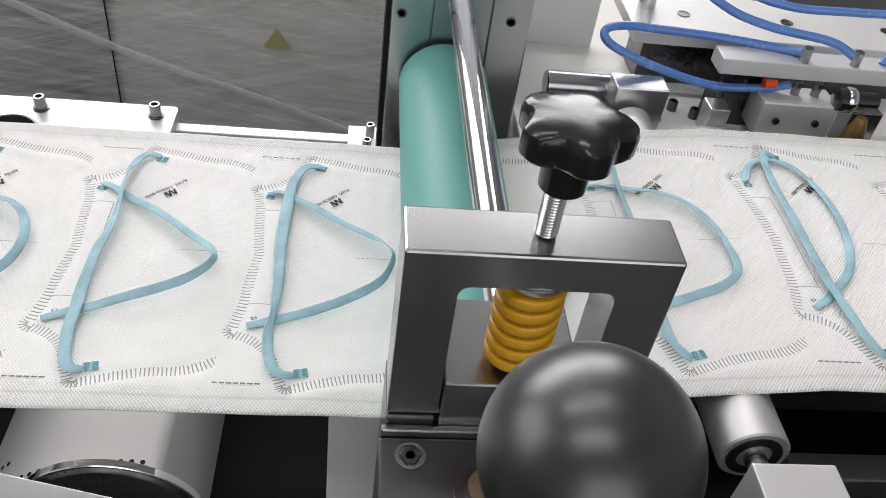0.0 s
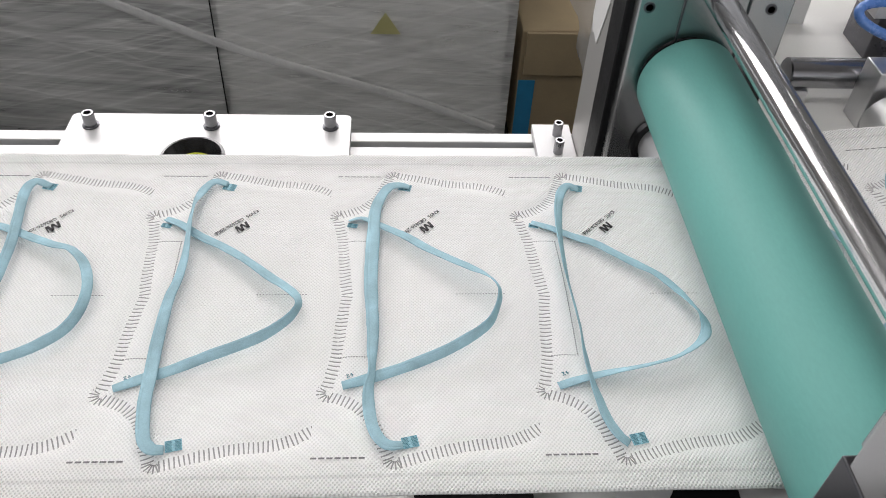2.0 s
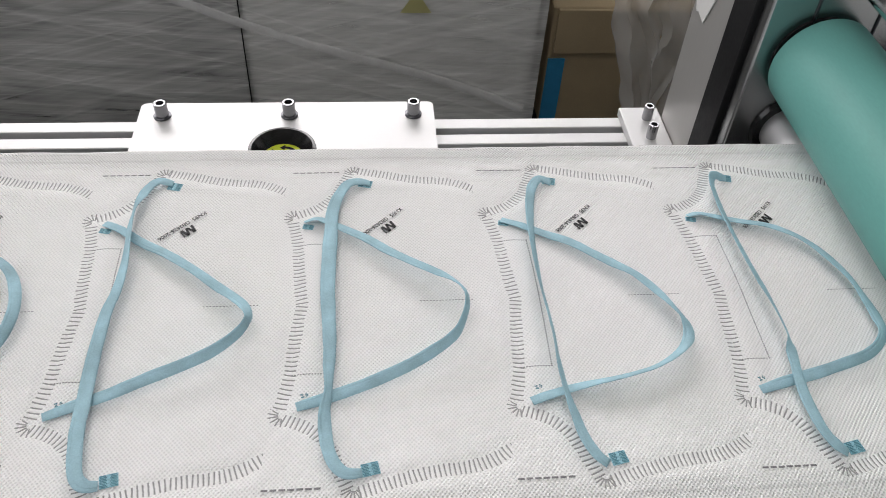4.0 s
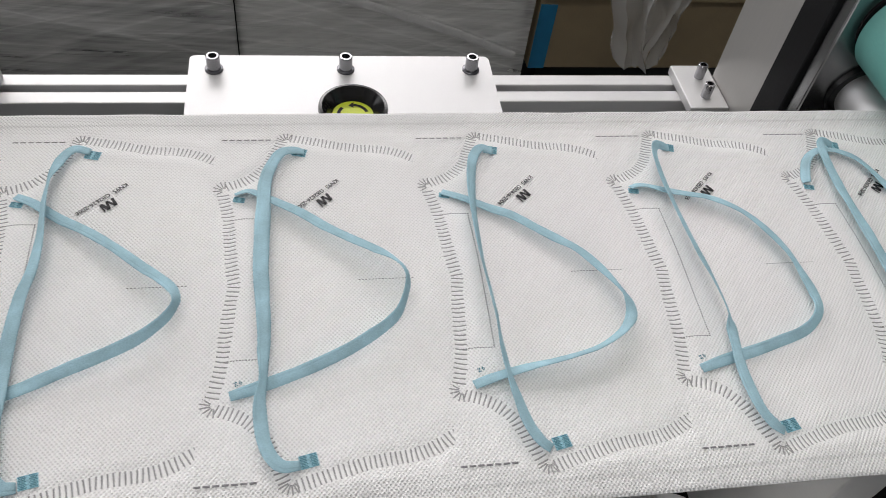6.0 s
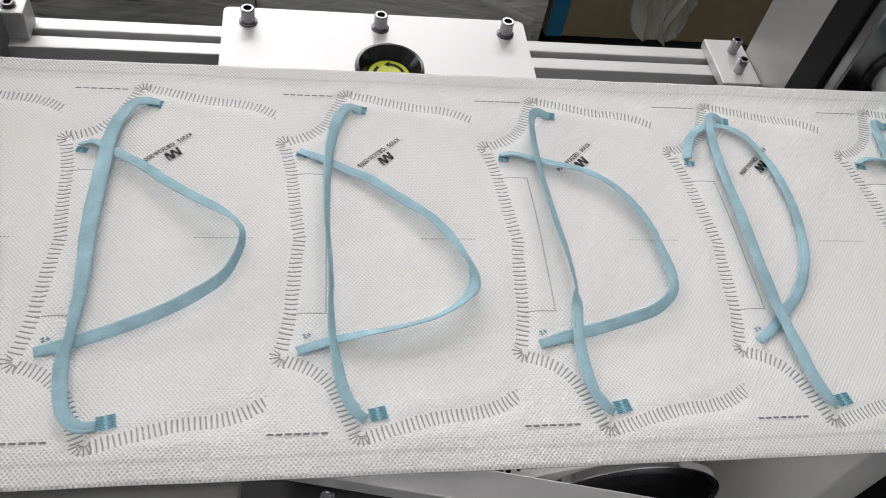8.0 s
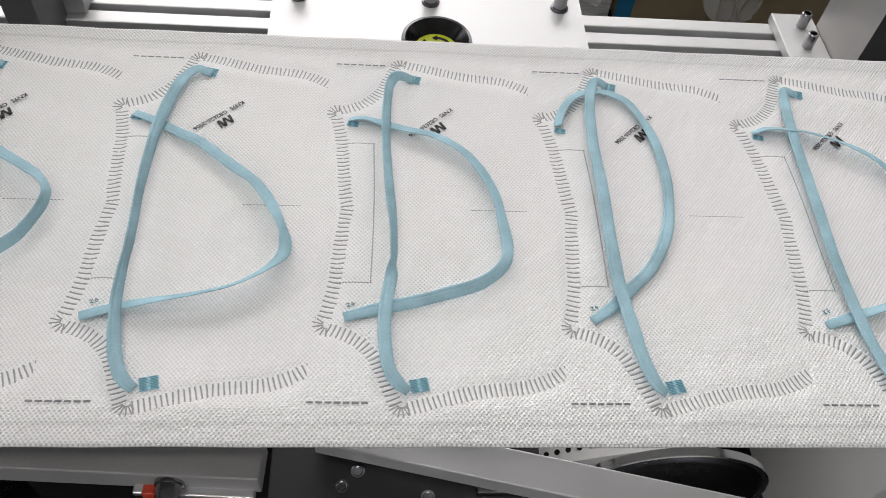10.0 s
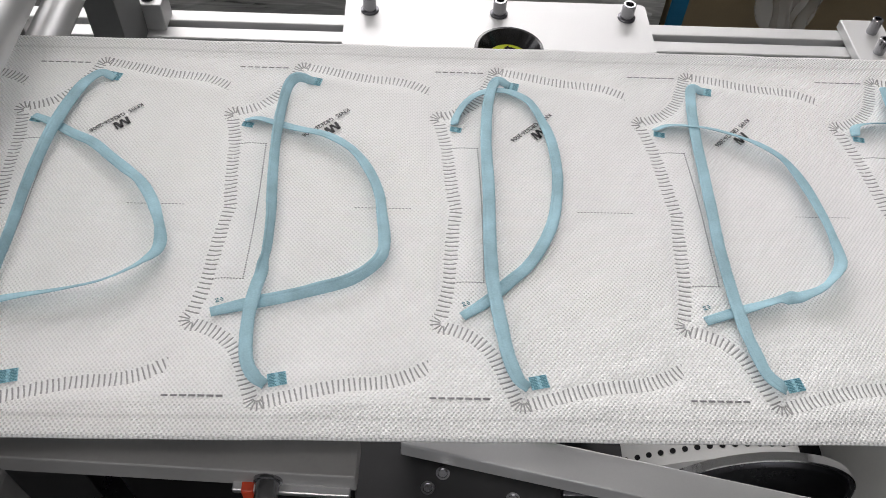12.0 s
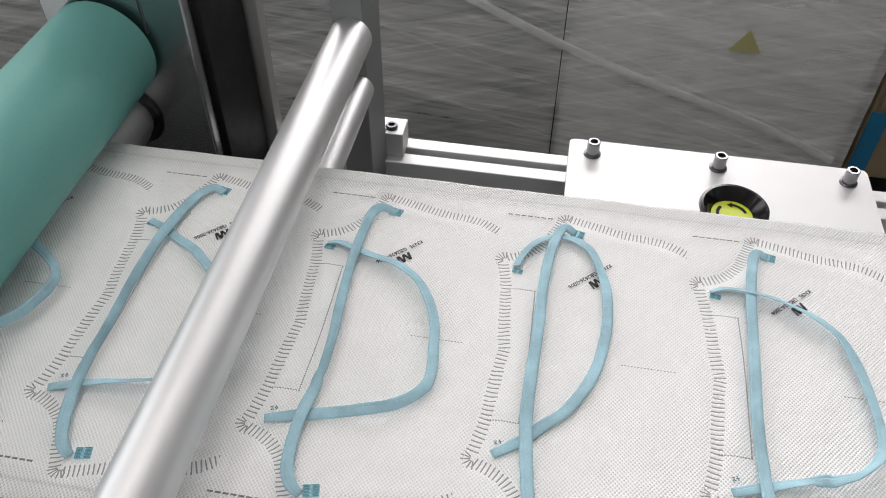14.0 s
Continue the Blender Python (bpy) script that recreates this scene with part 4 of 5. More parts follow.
def mm(*pairs):
    return [(a / 1000, b / 1000) for a, b in pairs]


ARCH = spline(mm((3.2, 107.4), (11, 105.3), (24, 101.8), (37, 98.9), (53, 97.2), (64, 94), (73.6, 88.8)), 6)
SHOULDER = spline(mm((-2.4, 105.2), (-5.4, 97.4), (-10.8, 84.4), (-17.5, 76.4), (-24.5, 71.9), (-32, 69)), 6)
FLANK = spline(mm((-34, 62.5), (-32.3, 55), (-30.5, 45), (-29, 27), (-27.5, 10), (-26.2, 1.2)), 6)
SEAM = np.array([(a, b * sgn) for path in (ARCH, SHOULDER, FLANK) for a, b in path for sgn in (1, -1)])


def sheet_height(x, y):
    """Relief of a blank: slight waves, a valley along the weld seam, the padded pocket, edges turned up behind and down in front."""
    u = 2 * math.pi * (x - X0) / PITCH
    e = max(0.0, (abs(y - 0.00225) - 0.113) / 0.0127)
    z = 0.00030 * math.sin(u + 40 * y) * math.sin(70 * y) + 0.0002 * math.sin(2 * u + 1 - 55 * y)
    z += 0.0009 * e * e if y > 0 else -0.0012 * e * e
    near = float(np.min((SEAM[:, 0] - x) ** 2 + (SEAM[:, 1] - y) ** 2))
    z += -0.00060 * math.exp(-near / 0.0044 ** 2) + 0.00045 * math.exp(-(math.sqrt(near) - 0.0085) ** 2 / 0.0040 ** 2)
    inside = min(1, max(0, (x + 0.0295) / 0.003)) * min(1, max(0, (-0.0135 - x) / 0.004)) * min(1, max(0, (0.0437 - abs(y)) / 0.004))
    return z + 0.0007 * inside


def panel_meshes():
    """Meshes that all blanks share: sheet, seams, dashes, tabs, print."""
    out = {}
    bm = bmesh.new()
    nx, ny = 60, 126
    top, low = [], []
    for i in range(nx + 2):
        over = i == nx + 1           # a narrow tongue that runs under the next blank
        x = X0 + PITCH + 0.0012 if over else X0 + PITCH * i / nx
        rt, rl = [], []
        for k in range(ny + 1):
            y = Y_NEAR + (Y_FAR - Y_NEAR) * k / ny
            z = sheet_height(X0 if i >= nx else x, y) - (0.00006 if over else 0)
            rt.append(bm.verts.new((x, y, z)))
            rl.append(bm.verts.new((x, y, z - THICK)))
        top.append(rt)
        low.append(rl)
    for i in range(nx + 1):
        for k in range(ny):
            bm.faces.new((top[i][k], top[i + 1][k], top[i + 1][k + 1], top[i][k + 1]))
            bm.faces.new((low[i][k], low[i][k + 1], low[i + 1][k + 1], low[i + 1][k]))
        bm.faces.new((top[i][0], low[i][0], low[i + 1][0], top[i + 1][0]))
        bm.faces.new((top[i][ny], top[i + 1][ny], low[i + 1][ny], low[i][ny]))
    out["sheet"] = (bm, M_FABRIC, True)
    for sgn in (1, -1):
        tag = "upper" if sgn > 0 else "lower"
        pressed, puffed = bmesh.new(), bmesh.new()
        for path, gap in ((ARCH, 0.00228), (SHOULDER, 0.00228), (FLANK, 0.00268)):
            marks = stations([(a, b * sgn) for a, b in path], gap)
            for k, (c, along) in enumerate(marks):
                across = (along.cross(Vector((0, 0, 1))) + along * random.uniform(-0.10, 0.10)).normalized()
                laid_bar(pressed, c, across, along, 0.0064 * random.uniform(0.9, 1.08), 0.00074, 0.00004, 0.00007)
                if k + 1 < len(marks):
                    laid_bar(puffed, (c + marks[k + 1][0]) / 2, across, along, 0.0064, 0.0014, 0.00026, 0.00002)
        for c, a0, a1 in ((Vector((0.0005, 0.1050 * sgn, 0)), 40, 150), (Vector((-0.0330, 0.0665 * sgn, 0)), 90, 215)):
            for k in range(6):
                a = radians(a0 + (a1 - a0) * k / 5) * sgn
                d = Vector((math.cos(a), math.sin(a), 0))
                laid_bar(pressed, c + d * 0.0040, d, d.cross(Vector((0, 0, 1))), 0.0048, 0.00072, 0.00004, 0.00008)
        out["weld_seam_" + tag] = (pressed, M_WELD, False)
        out["seam_ridge_" + tag] = (puffed, M_RIDGE, False)
    bm = bmesh.new()
    ux, uy = Vector((1, 0, 0)), Vector((0, 1, 0))
    for k in range(7):
        bar(bm, Vector((-0.0345 + 0.0041 * k, 0.1056, 0)), ux, uy, 0.0030, 0.0008, 0.0002)
    bmesh.ops.translate(bm, verts=bm.verts, vec=(0, 0, 0.0005))
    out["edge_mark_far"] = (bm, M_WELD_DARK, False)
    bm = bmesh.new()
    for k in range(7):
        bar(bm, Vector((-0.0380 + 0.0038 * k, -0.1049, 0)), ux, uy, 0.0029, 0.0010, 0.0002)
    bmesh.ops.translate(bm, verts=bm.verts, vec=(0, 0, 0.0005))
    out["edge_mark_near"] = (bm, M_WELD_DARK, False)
    bm = bmesh.new()
    for k in range(17):
        bar(bm, Vector((0.036 + 0.0017 * k, 0.0005, 0)), ux, uy, 0.0010, 0.0004, 0.00015)
    bmesh.ops.translate(bm, verts=bm.verts, vec=(0, 0, 0.0005))
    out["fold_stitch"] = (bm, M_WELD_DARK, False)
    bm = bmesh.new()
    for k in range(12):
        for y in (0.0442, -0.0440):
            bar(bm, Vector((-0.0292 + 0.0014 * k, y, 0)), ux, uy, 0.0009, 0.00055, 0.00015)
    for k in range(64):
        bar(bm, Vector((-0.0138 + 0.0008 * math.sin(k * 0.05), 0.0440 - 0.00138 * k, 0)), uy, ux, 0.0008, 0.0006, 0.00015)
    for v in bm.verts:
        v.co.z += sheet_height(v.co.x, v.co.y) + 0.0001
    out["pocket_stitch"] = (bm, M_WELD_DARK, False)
    for name, x, y, turn, w, d in (("tab_top", 0.0076, 0.0946, -14, 0.0080, 0.0062), ("tab_upper", -0.0252, 0.0580, -12, 0.0062, 0.0036),
                                   ("tab_low", -0.0226, -0.0566, 20, 0.0034, 0.0026), ("tab_bottom", 0.0080, -0.0968, 12, 0.0080, 0.0064)):
        rot = Matrix.Translation((x, y, 0.0004)) @ Matrix.Rotation(radians(turn), 4, "Z")
        bm = box(-w / 2, w / 2, -d / 2, d / 2, 0.0, 0.0005, 0.0002, 2)
        bmesh.ops.transform(bm, matrix=rot, verts=bm.verts)
        if name == "tab_low":
            bm.free()
        else:
            out[name] = (bm, M_TAB, False)
        bm = bmesh.new()
        cols, rows_ = max(4, int(w / 0.00068)), max(3, int(d / 0.00075))
        for i in range(cols):
            for j in range(rows_):
                u = (i + 0.5) / cols - 0.5 + (0.25 / cols if j % 2 else -0.25 / cols)
                if abs(u) < 0.09 or abs(u) > 0.47:
                    continue
                c = Vector((u * w, ((j + 0.5) / rows_ - 0.5) * d * 0.94, 0.0005))
                bar(bm, c, Vector((1, 0, 0)), Vector((0, 1, 0)), w / cols * 0.84, d / rows_ * 0.74, 0.00012)
        bmesh.ops.transform(bm, matrix=rot, verts=bm.verts)
        out["pressed_" + name] = (bm, M_TAB_DARK, False)
    return out


def text_mesh(words, size):
    cu = bpy.data.curves.new("print", "FONT")
    cu.body, cu.size, cu.align_x, cu.align_y = words, size, "CENTER", "CENTER"
    cu.resolution_u = 2
    cu.offset = 0.00007
    ob = bpy.data.objects.new("print", cu)
    scene.collection.objects.link(ob)
    me = bpy.data.meshes.new_from_object(ob.evaluated_get(bpy.context.evaluated_depsgraph_get()))
    bpy.data.objects.remove(ob)
    return me


def level(keys, s):
    """Value at s of a broken line through (place, value) keys."""
    return float(np.interp(s, [k[0] for k in keys], [k[1] for k in keys]))


def ribbon(points, width, height, twists, widths, seed, rise):
    """A folded elastic band through points in the blank's plane (millimetres); it rises off the sheet by height (rise: how late) and turns about its own line."""
    n = len(points)
    prof = []
    for i, (a, b) in enumerate(points):
        s = i / (n - 1)
        z = 0.0011 + height * max(0, math.sin(math.pi * s)) ** rise
        prof.append((a / 1000, b / 1000 - (0.78 + 0.00305 * b) * (z - 0.0004), z))
    pts = spline(prof, 6)
    bm = bmesh.new()
    rings = []
    last = len(pts) - 1
    section = ((-1, -0.00008), (-0.93, 0.00030), (-0.5, 0.00044), (0.18, 0.00044), (0.34, 0.00040), (0.42, 0.00012), (0.52, 0.00030), (0.92, 0.00026), (1, -0.00008),
               (0.9, -0.0003), (0, -0.00034), (-0.9, -0.0003))
    for i, q in enumerate(pts):
        c, s = Vector(q), i / last
        d = (Vector(pts[min(i + 1, last)]) - Vector(pts[max(i - 1, 0)])).normalized()
        flat = d.cross(Vector((0, 0, 1))).normalized()
        up = flat.cross(d).normalized()
        a = radians(level(twists, s)) + 0.26 * noise.noise(Vector((s * 11, seed, 0))) * min(1, 8 * s, 8 * (1 - s))
        w, t = flat * math.cos(a) + up * math.sin(a), up * math.cos(a) - flat * math.sin(a)
        hw = width / 2 * level(widths, s) * min(1, 0.8 + 0.2 * min(i, last - i) / 6) * (1 + 0.07 * noise.noise(Vector((s * 22, seed, 4))))
        lift = Vector((0, 0, abs(math.sin(a)) * hw * 0.8))
        curl = 0.00025 * noise.noise(Vector((s * 9, seed, 7)))
        rings.append([bm.verts.new(c + lift + w * (hw * k) + t * (h + curl * k * k)) for k, h in section])
    m = len(section)
    for p, q in zip(rings, rings[1:]):
        for k in range(m):
            bm.faces.new((p[k], p[(k + 1) % m], q[(k + 1) % m], q[k]))
    bm.faces.new(rings[0])
    bm.faces.new(rings[-1])
    return bm


EVEN = ((0, 1), (1, 1))


def band(points, height, twists, widths=EVEN):
    return points, height, twists, widths


# two bands on each blank: the long one from the top tab to the bottom tab, the bowed one between the two left tabs (millimetres; twists in degrees along it)
BANDS = {
    0: (band([(8.5, 95.2), (-1, 99), (-3, 86), (1.5, 59), (4.5, 38), (5.5, 18), (5.5, -5), (4, -27), (1, -45), (-3, -62), (-7, -80), (-5, -93), (1, -99), (7, -98)], 0.005,
             ((0, 0), (0.2, 25), (0.4, 40), (0.6, 20), (1, 0))),
        band([(-27.6, 60.7), (-17.8, 59.9), (-2.5, 54.5), (13, 47), (28.6, 40.2), (39.6, 36), (50, 24.2), (56.8, 5.2), (57.2, -12.8), (52.5, -25.8), (44, -34.3), (34, -40.5), (21, -45.9), (7.7, -50), (-10, -56.5), (-27, -63)],
             0.005, ((0, 25), (0.2, 5), (0.42, 25), (0.55, 45), (0.75, 20), (1, 0)))),
    1: (band([(6.4, 97.6), (-1.8, 100.2), (-7.3, 92), (-9.7, 78.5), (-10.2, 63.4), (-9.1, 50.9), (-7.8, 31), (-8.3, 12.4), (-10.5, -1.7), (-11, -21.7), (-10.7, -40.5), (-10, -55.3), (-9.8, -66.6), (-8.8, -78.7), (-6, -93), (-1.5, -98.6), (4, -99)],
             0.004, ((0, 0), (0.14, 0), (0.21, -55), (0.34, -42), (0.46, -10), (0.55, 0), (1, 0)), ((0, 1), (0.3, 0.95), (0.5, 1.1), (0.65, 1.2), (1, 1.05))),
        band([(-26.1, 64.1), (-15.9, 58.6), (-3, 48.5), (12.6, 38.6), (28, 26.8), (43, 13.5), (51.8, 6), (57.6, -0.1), (60.7, -8.7), (58.3, -16.9), (52.4, -24.2), (44.4, -30.8), (31.5, -37.9), (18.9, -43.5), (6.7, -49.2), (-5.2, -54.2), (-16.9, -58.5), (-28.2, -63.2)],
             0.0055, ((0, 10), (0.3, 6), (0.42, 20), (0.49, 72), (0.56, 66), (0.7, 42), (0.85, 20), (1, 0)))),
    2: (band([(10.3, 95.2), (4.1, 97.1), (-3, 94.5), (-8.8, 82.3), (-11.5, 69.3), (-12, 52.8), (-12.6, 33.2), (-12.9, 11.1), (-12.1, -6.3), (-11.1, -25.9), (-11.2, -41.5), (-11.2, -56.2), (-12.6, -67.5), (-11.7, -81.1), (-8.8, -91.6), (-3.4, -98.1), (4.3, -98.4)],
             0.004, ((0, 0), (0.6, 0), (0.68, 48), (0.73, 40), (0.79, 0), (1, 0)), ((0, 0.95), (0.2, 1.15), (0.38, 1.38), (0.55, 1.15), (0.66, 0.85), (0.78, 1.05), (1, 0.95))),
        band([(-27.2, 61.2), (-20.6, 63.9), (-14.7, 61.7), (-4, 55), (8.2, 47.3), (20.4, 37), (32.3, 28.4), (43.9, 21), (52.7, 13.7), (58, 6.5), (59.4, -0.7), (57.9, -9.4), (53.2, -21.3), (47.1, -28.5), (39.8, -34.2), (30.3, -40.4), (20.9, -45.5), (11.7, -49.9), (0.3, -54.4), (-13.1, -59.1), (-26.2, -63)],
             0.0070, ((0, 36), (0.07, 28), (0.15, 5), (0.36, 14), (0.44, 50), (0.50, 72), (0.57, 66), (0.7, 40), (0.82, 32), (1, 8)))),
    3: (band([(8.6, 92.8), (1.6, 96.9), (-4.4, 89.6), (-8.5, 73.6), (-11.4, 52), (-12.3, 31.6), (-12.6, 8.7), (-11.8, -9.3), (-11.3, -26.5), (-11.6, -42.8), (-11.1, -58.3), (-9.1, -73.1), (-6.9, -84.5), (-2.7, -94.2), (2.6, -99.4)],
             0.004, ((0, 0), (0.12, 5), (0.22, 30), (0.36, 55), (0.46, 66), (0.62, 64), (0.74, 48), (0.84, 20), (1, 0))),
        band([(-26.5, 60.8), (-14.4, 55.3), (-2.3, 48.1), (9.6, 42.2), (21.2, 32.3), (32.6, 22.6), (41, 15), (48.8, 3.7), (54.8, -9.2), (58.5, -19.8), (58.3, -28.5), (53, -36.9), (45.3, -43.4), (35.1, -48.8), (24, -52.1), (13.2, -54.7), (2.5, -56.7), (-8, -58.9), (-18.3, -61.7), (-27.2, -64.5)],
             0.0050, ((0, 12), (0.2, 2), (0.38, 12), (0.46, 45), (0.52, 10), (0.58, -35), (0.66, -48), (0.78, -42), (0.9, -22), (1, 0)))),
    4: (band([(7.7, 94.1), (-0.8, 96.5), (-5.3, 89.7), (-7.1, 73.2), (-7.6, 50.9), (-6.7, 29.9), (-5.3, 9.9), (-3.7, -9), (-3.3, -27), (-4.2, -39.1), (-6, -50.7), (-7.2, -63.5), (-7, -75.9), (-5.4, -87.8), (-1.6, -95.2), (3.4, -99.4)],
             0.005, ((0, 10), (0.1, 40), (0.25, 42), (0.42, 38), (0.52, 55), (0.57, 62), (0.61, 8), (1, 0))),
        band([(-26.8, 60.4), (-20, 62), (-8.9, 58.8), (3.8, 54.7), (16.6, 51.6), (25.6, 46.6), (35.2, 36.9), (43.3, 22.5), (47.9, 8.5), (49.7, -5.1), (51.3, -20), (49.9, -30.9), (43.4, -39.6), (33.4, -46.3), (18.8, -51.1), (3, -55.7), (-12.1, -59.3), (-25.5, -63.2)],
             0.0035, ((0, 32), (0.1, 24), (0.25, 14), (0.4, 22), (0.52, 20), (0.6, 4), (0.66, 30), (0.78, 36), (0.9, 20), (1, 5)))),
    5: (band([(6.2, 94.5), (-0.4, 98.9), (-4.5, 92.3), (-7.7, 75.4), (-9.4, 52.8), (-9.7, 31.6), (-9.7, 11.6), (-10.3, -7.3), (-10.6, -25.2), (-10.4, -42.1), (-8.8, -58), (-6.9, -73.2), (-4.9, -84.7), (-1.5, -95.0), (3.2, -99.6)],
             0.005, ((0, 25), (0.1, 8), (0.25, 0), (1, 0)), ((0, 0.9), (0.2, 1.0), (0.6, 1.1), (1, 1.0))),
        band([(-25.9, 61.5), (-24.7, 67.5), (-19, 79.4), (-11.4, 87), (-1.8, 90.5), (7.9, 88.3), (16, 81.6), (22.4, 65.8), (26.3, 50.6), (27.3, 29.6), (25.9, 13.5), (22.1, -5.7), (15.1, -22.2), (7.1, -34.6), (-2, -44), (-13.4, -55.1), (-24.5, -63.4)],
             0.0016, ((0, 30), (0.1, 34), (0.18, 24), (0.32, 14), (0.42, 10), (0.6, 8), (1, 0)))),
    6: (band([(6.4, 93.9), (-0.5, 97.2), (-4.1, 82.7), (-6.6, 59.7), (-7.9, 38.1), (-8.9, 17.7), (-9.9, -1.5), (-10.8, -19.6), (-10.8, -36.8), (-10.3, -53), (-9.3, -68.4), (-7.1, -80.1), (-4.3, -91.4), (0.6, -97.0), (3.4, -99.2)],
             0.004, ((0, 10), (0.15, 0), (1, 0))),
        band([(-27.8, 60.6), (-19.6, 64.3), (-7, 64.1), (5.3, 61.7), (17.1, 56.7), (28.5, 49.9), (37.4, 39.4), (43.2, 22.6), (46.3, 1.4), (47.5, -16.7), (47.2, -27.2), (42.6, -35.9), (33.9, -44.6), (23.6, -49.2), (13.9, -51.3), (2.7, -55), (-11.1, -59.3), (-24.8, -63.9)],
             0.0045, ((0, 38), (0.15, 34), (0.28, 24), (0.42, 12), (0.56, 6), (0.62, -25), (0.69, -52), (0.75, -20), (0.8, 25), (0.84, -30), (0.92, -20), (1, 0)))),
    7: (band([(6.7, 95.5), (0.5, 99), (-4.5, 74), (-6.8, 37), (-7, 5), (-7.2, -24), (-7.7, -50), (-7, -75), (-3, -92), (1.5, -99), (7, -97.5)], 0.005,
             ((0, 0), (0.1, 10), (0.2, 40), (0.32, 60), (0.42, 62), (0.52, 45), (0.65, 20), (1, 0))),
        band([(-27, 60.5), (-24, 68), (-7, 70), (11, 65.5), (26, 54), (39, 35), (46, 12), (48, -12), (43, -33), (28, -45), (5, -53), (-26, -62.5)], 0.0035,
             ((0, 30), (0.15, 45), (0.4, 25), (0.6, 25), (1, 0)))),
}


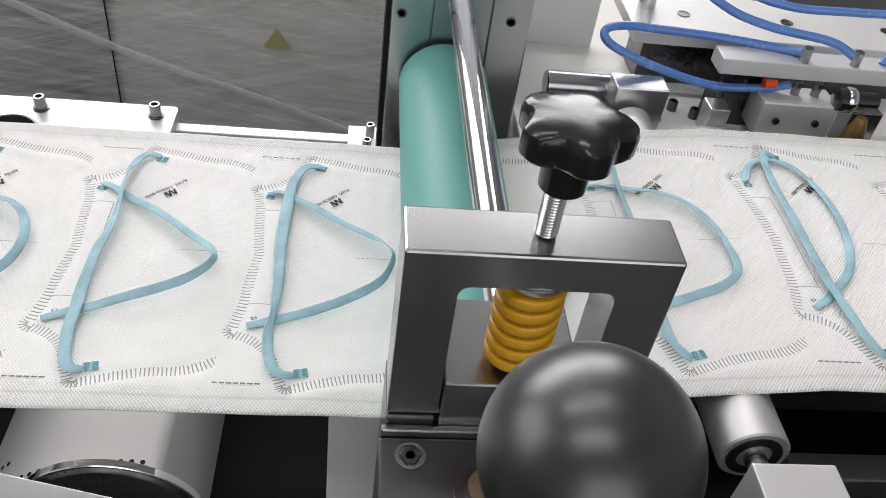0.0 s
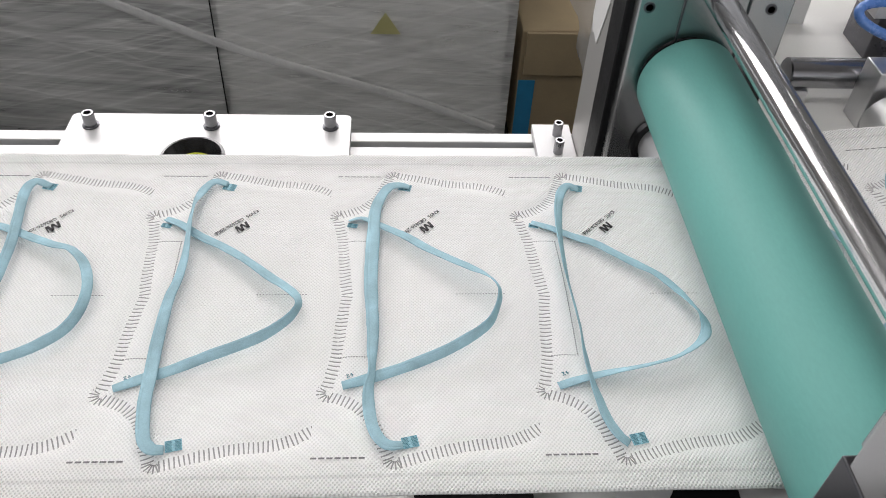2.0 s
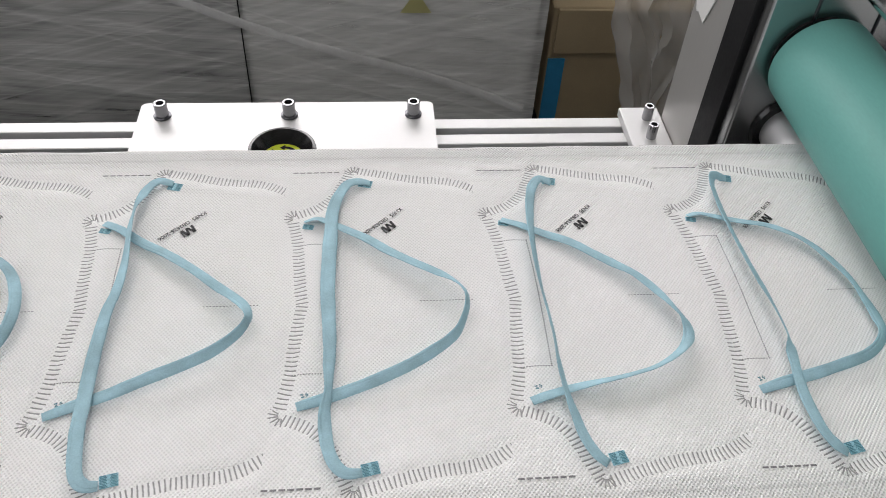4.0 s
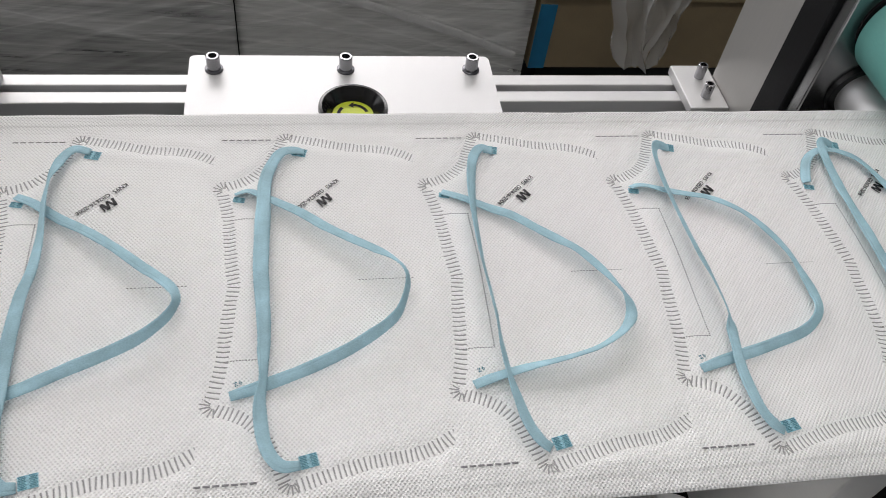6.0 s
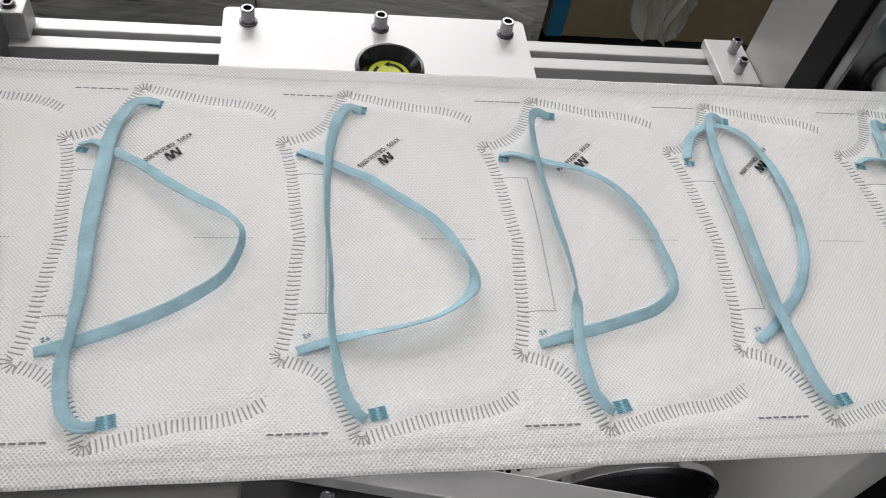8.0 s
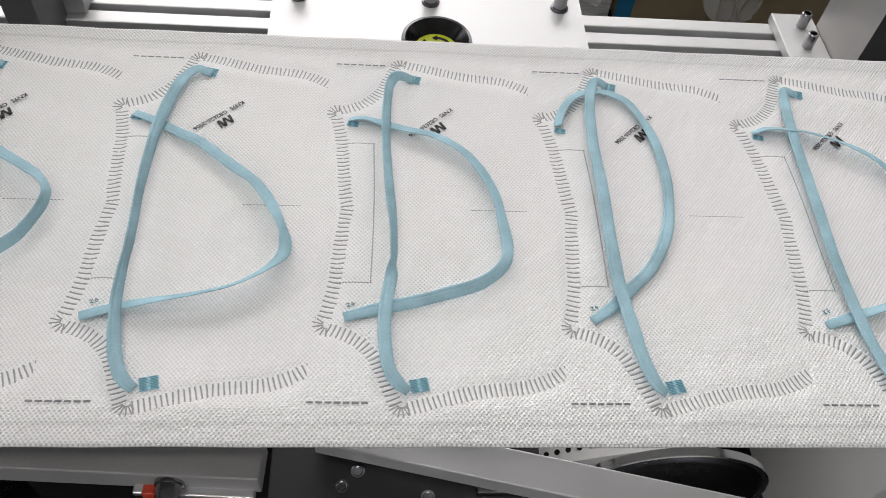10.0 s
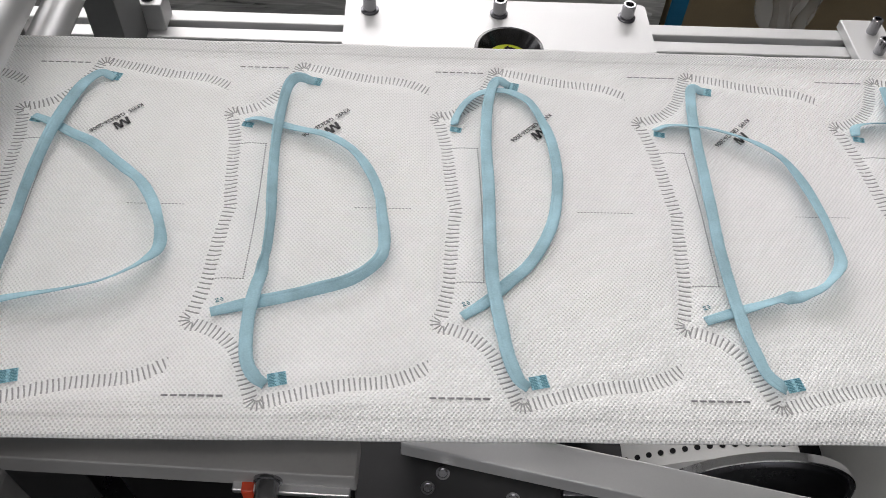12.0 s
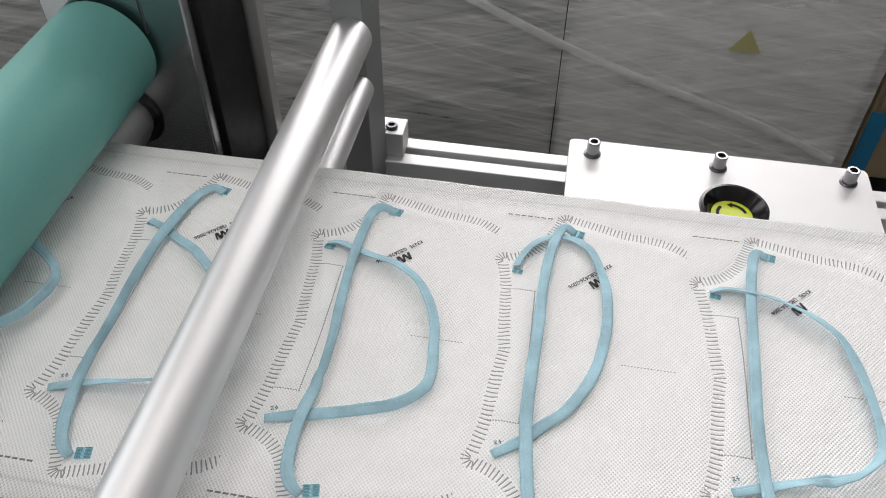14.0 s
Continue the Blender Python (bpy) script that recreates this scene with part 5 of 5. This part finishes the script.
def mask_web():
    root = thing("mask_web", (0, 0, 0), "white nonwoven web of half-made masks with blue head bands", "mask web")
    shared = {}
    for name, (bm, material, smooth) in panel_meshes().items():
        me = bpy.data.meshes.new(name)
        bmesh.ops.recalc_face_normals(bm, faces=bm.faces)
        bm.to_mesh(me)
        bm.free()
        me.materials.append(material)
        if smooth:
            for p in me.polygons:
                p.use_smooth = True
        shared[name] = me
    text = text_mesh("KN95  GB2626-2006", 0.0037)
    text.materials.append(M_INK)
    # emblem printed as slanted bars
    bm = bmesh.new()
    for dx, lean, w in ((-0.0034, 0.0006, 0.0016), (-0.0016, -0.0010, 0.0015), (0.0004, 0.0010, 0.0015), (0.0022, -0.0006, 0.0018), (0.0038, 0.0004, 0.0009)):
        q = [bm.verts.new((dx + s * w / 2 + lean * t, 0.0029 * t, 0)) for s, t in ((-1, -1), (1, -1), (1, 1), (-1, 1))]
        bm.faces.new(q)
    emblem = bpy.data.meshes.new("emblem")
    bm.to_mesh(emblem)
    bm.free()
    emblem.materials.append(M_INK)
    bands = {}
    for k, (long_band, bow) in BANDS.items():
        pair = []
        for (pts, h, tw, wd), seed, rise in ((bow, k, 1.4), (long_band, k + 20, 0.5)):
            bm = ribbon(pts, 0.0060, h, tw, wd, seed, rise)
            bmesh.ops.recalc_face_normals(bm, faces=bm.faces)
            me = bpy.data.meshes.new("head_band")
            bm.to_mesh(me)
            bm.free()
            me.materials.append(M_STRAP)
            for p in me.polygons:
                p.use_smooth = True
            pair.append(me)
        bands[k] = pair
    panels = {}
    for k in range(-5, 13):
        sheet = new("mask_blank", shared["sheet"])
        sheet.parent = root
        panels[k] = sheet
        for name, me in shared.items():
            if name == "sheet":
                continue
            plain = "weld_seam" if name.startswith("weld") else "seam_ridge" if name.startswith("seam") else "band_tab" if name.startswith("tab") else "pressed_mark" if name.startswith("pressed") else "edge_mark" if name.startswith("edge") else name
            o = new(plain, me)
            o.parent = sheet
            if plain != "band_tab":
                tagged(o, kind="stuff")
        o = new("printed_marking", text)
        o.parent = sheet
        o.matrix_local = Matrix.Translation((0.0166, 0.0612, 0.00062)) @ Matrix.Rotation(radians(-137), 4, "Z")
        o = new("printed_emblem", emblem)
        o.parent = sheet
        o.matrix_local = Matrix.Translation((0.0205, 0.0567, 0.00062)) @ Matrix.Rotation(radians(-137), 4, "Z")
        for me in bands[k % 8]:
            o = tagged(new("head_band", me), "pale blue elastic head band")
            o.parent = sheet
    return panels


PANELS = mask_web()

# ---------------------------------------------------------------- motion
LEVELS = [-1.2752, -0.2349, 0.7822, 1.8070, 2.8107, 3.7984, 4.7752, 5.8020, 6.8301]              # rest positions of the web, in blanks
START, EVERY, TAKES = -0.8447, 2.0538, 1.1858     # first start, cycle and duration of an advance, in seconds


def advance(t):
    s = LEVELS[0]
    for n in range(8):
        u = min(1, max(0, (t - START - n * EVERY) / TAKES))
        s += (LEVELS[n + 1] - LEVELS[n]) * u * u * (3 - 2 * u)
    return s * PITCH


def height(x):
    """Height of the web along the machine: level, then a ramp from the nip up to the idler."""
    u = min(1, max(0, (x - 0.385) / 0.125))
    return 0.0362 * (u * u * (3 - 2 * u) * 0.5 + u * 0.5)


def motions():
    times = {0.0, 14.0}
    for n in range(8):
        for f in (0, 0.12, 0.25, 0.375, 0.5, 0.625, 0.75, 0.88, 1):
            t = START + n * EVERY + f * TAKES
            if 0 < t < 14:
                times.add(round(t * FPS) / FPS)
    times = sorted(times)
    rows = {k: [] for k in PANELS}
    for t in times:
        x = min(PANELS) * PITCH + X0 - advance(t)
        for k in sorted(PANELS):
            lo, hi = x + PITCH * 0.9, x + PITCH       # the far end of a rigid blank whose both ends lie on the path
            for _ in range(30):
                mid = (lo + hi) / 2
                if math.hypot(mid - x, height(mid) - height(x)) < PITCH:
                    lo = mid
                else:
                    hi = mid
            tilt = -math.atan2(height(hi) - height(x), hi - x)
            rows[k].append((t, Matrix.Translation((x, 0, height(x))) @ Matrix.Rotation(tilt, 4, "Y") @ Matrix.Translation((-X0, 0, 0))))
            x = hi
    for k, ob in PANELS.items():
        walk(ob, rows[k])
    for ob, (cx, cz), r in ((ROLLER_A, NIP, 0.0345), (ROLLER_B, NIP2, 0.0370)):
        walk(ob, [(t, Matrix.Translation((cx, 0, cz + WEB_Z)) @ Matrix.Rotation(advance(t) / r, 4, "Y")) for t in times])


motions()
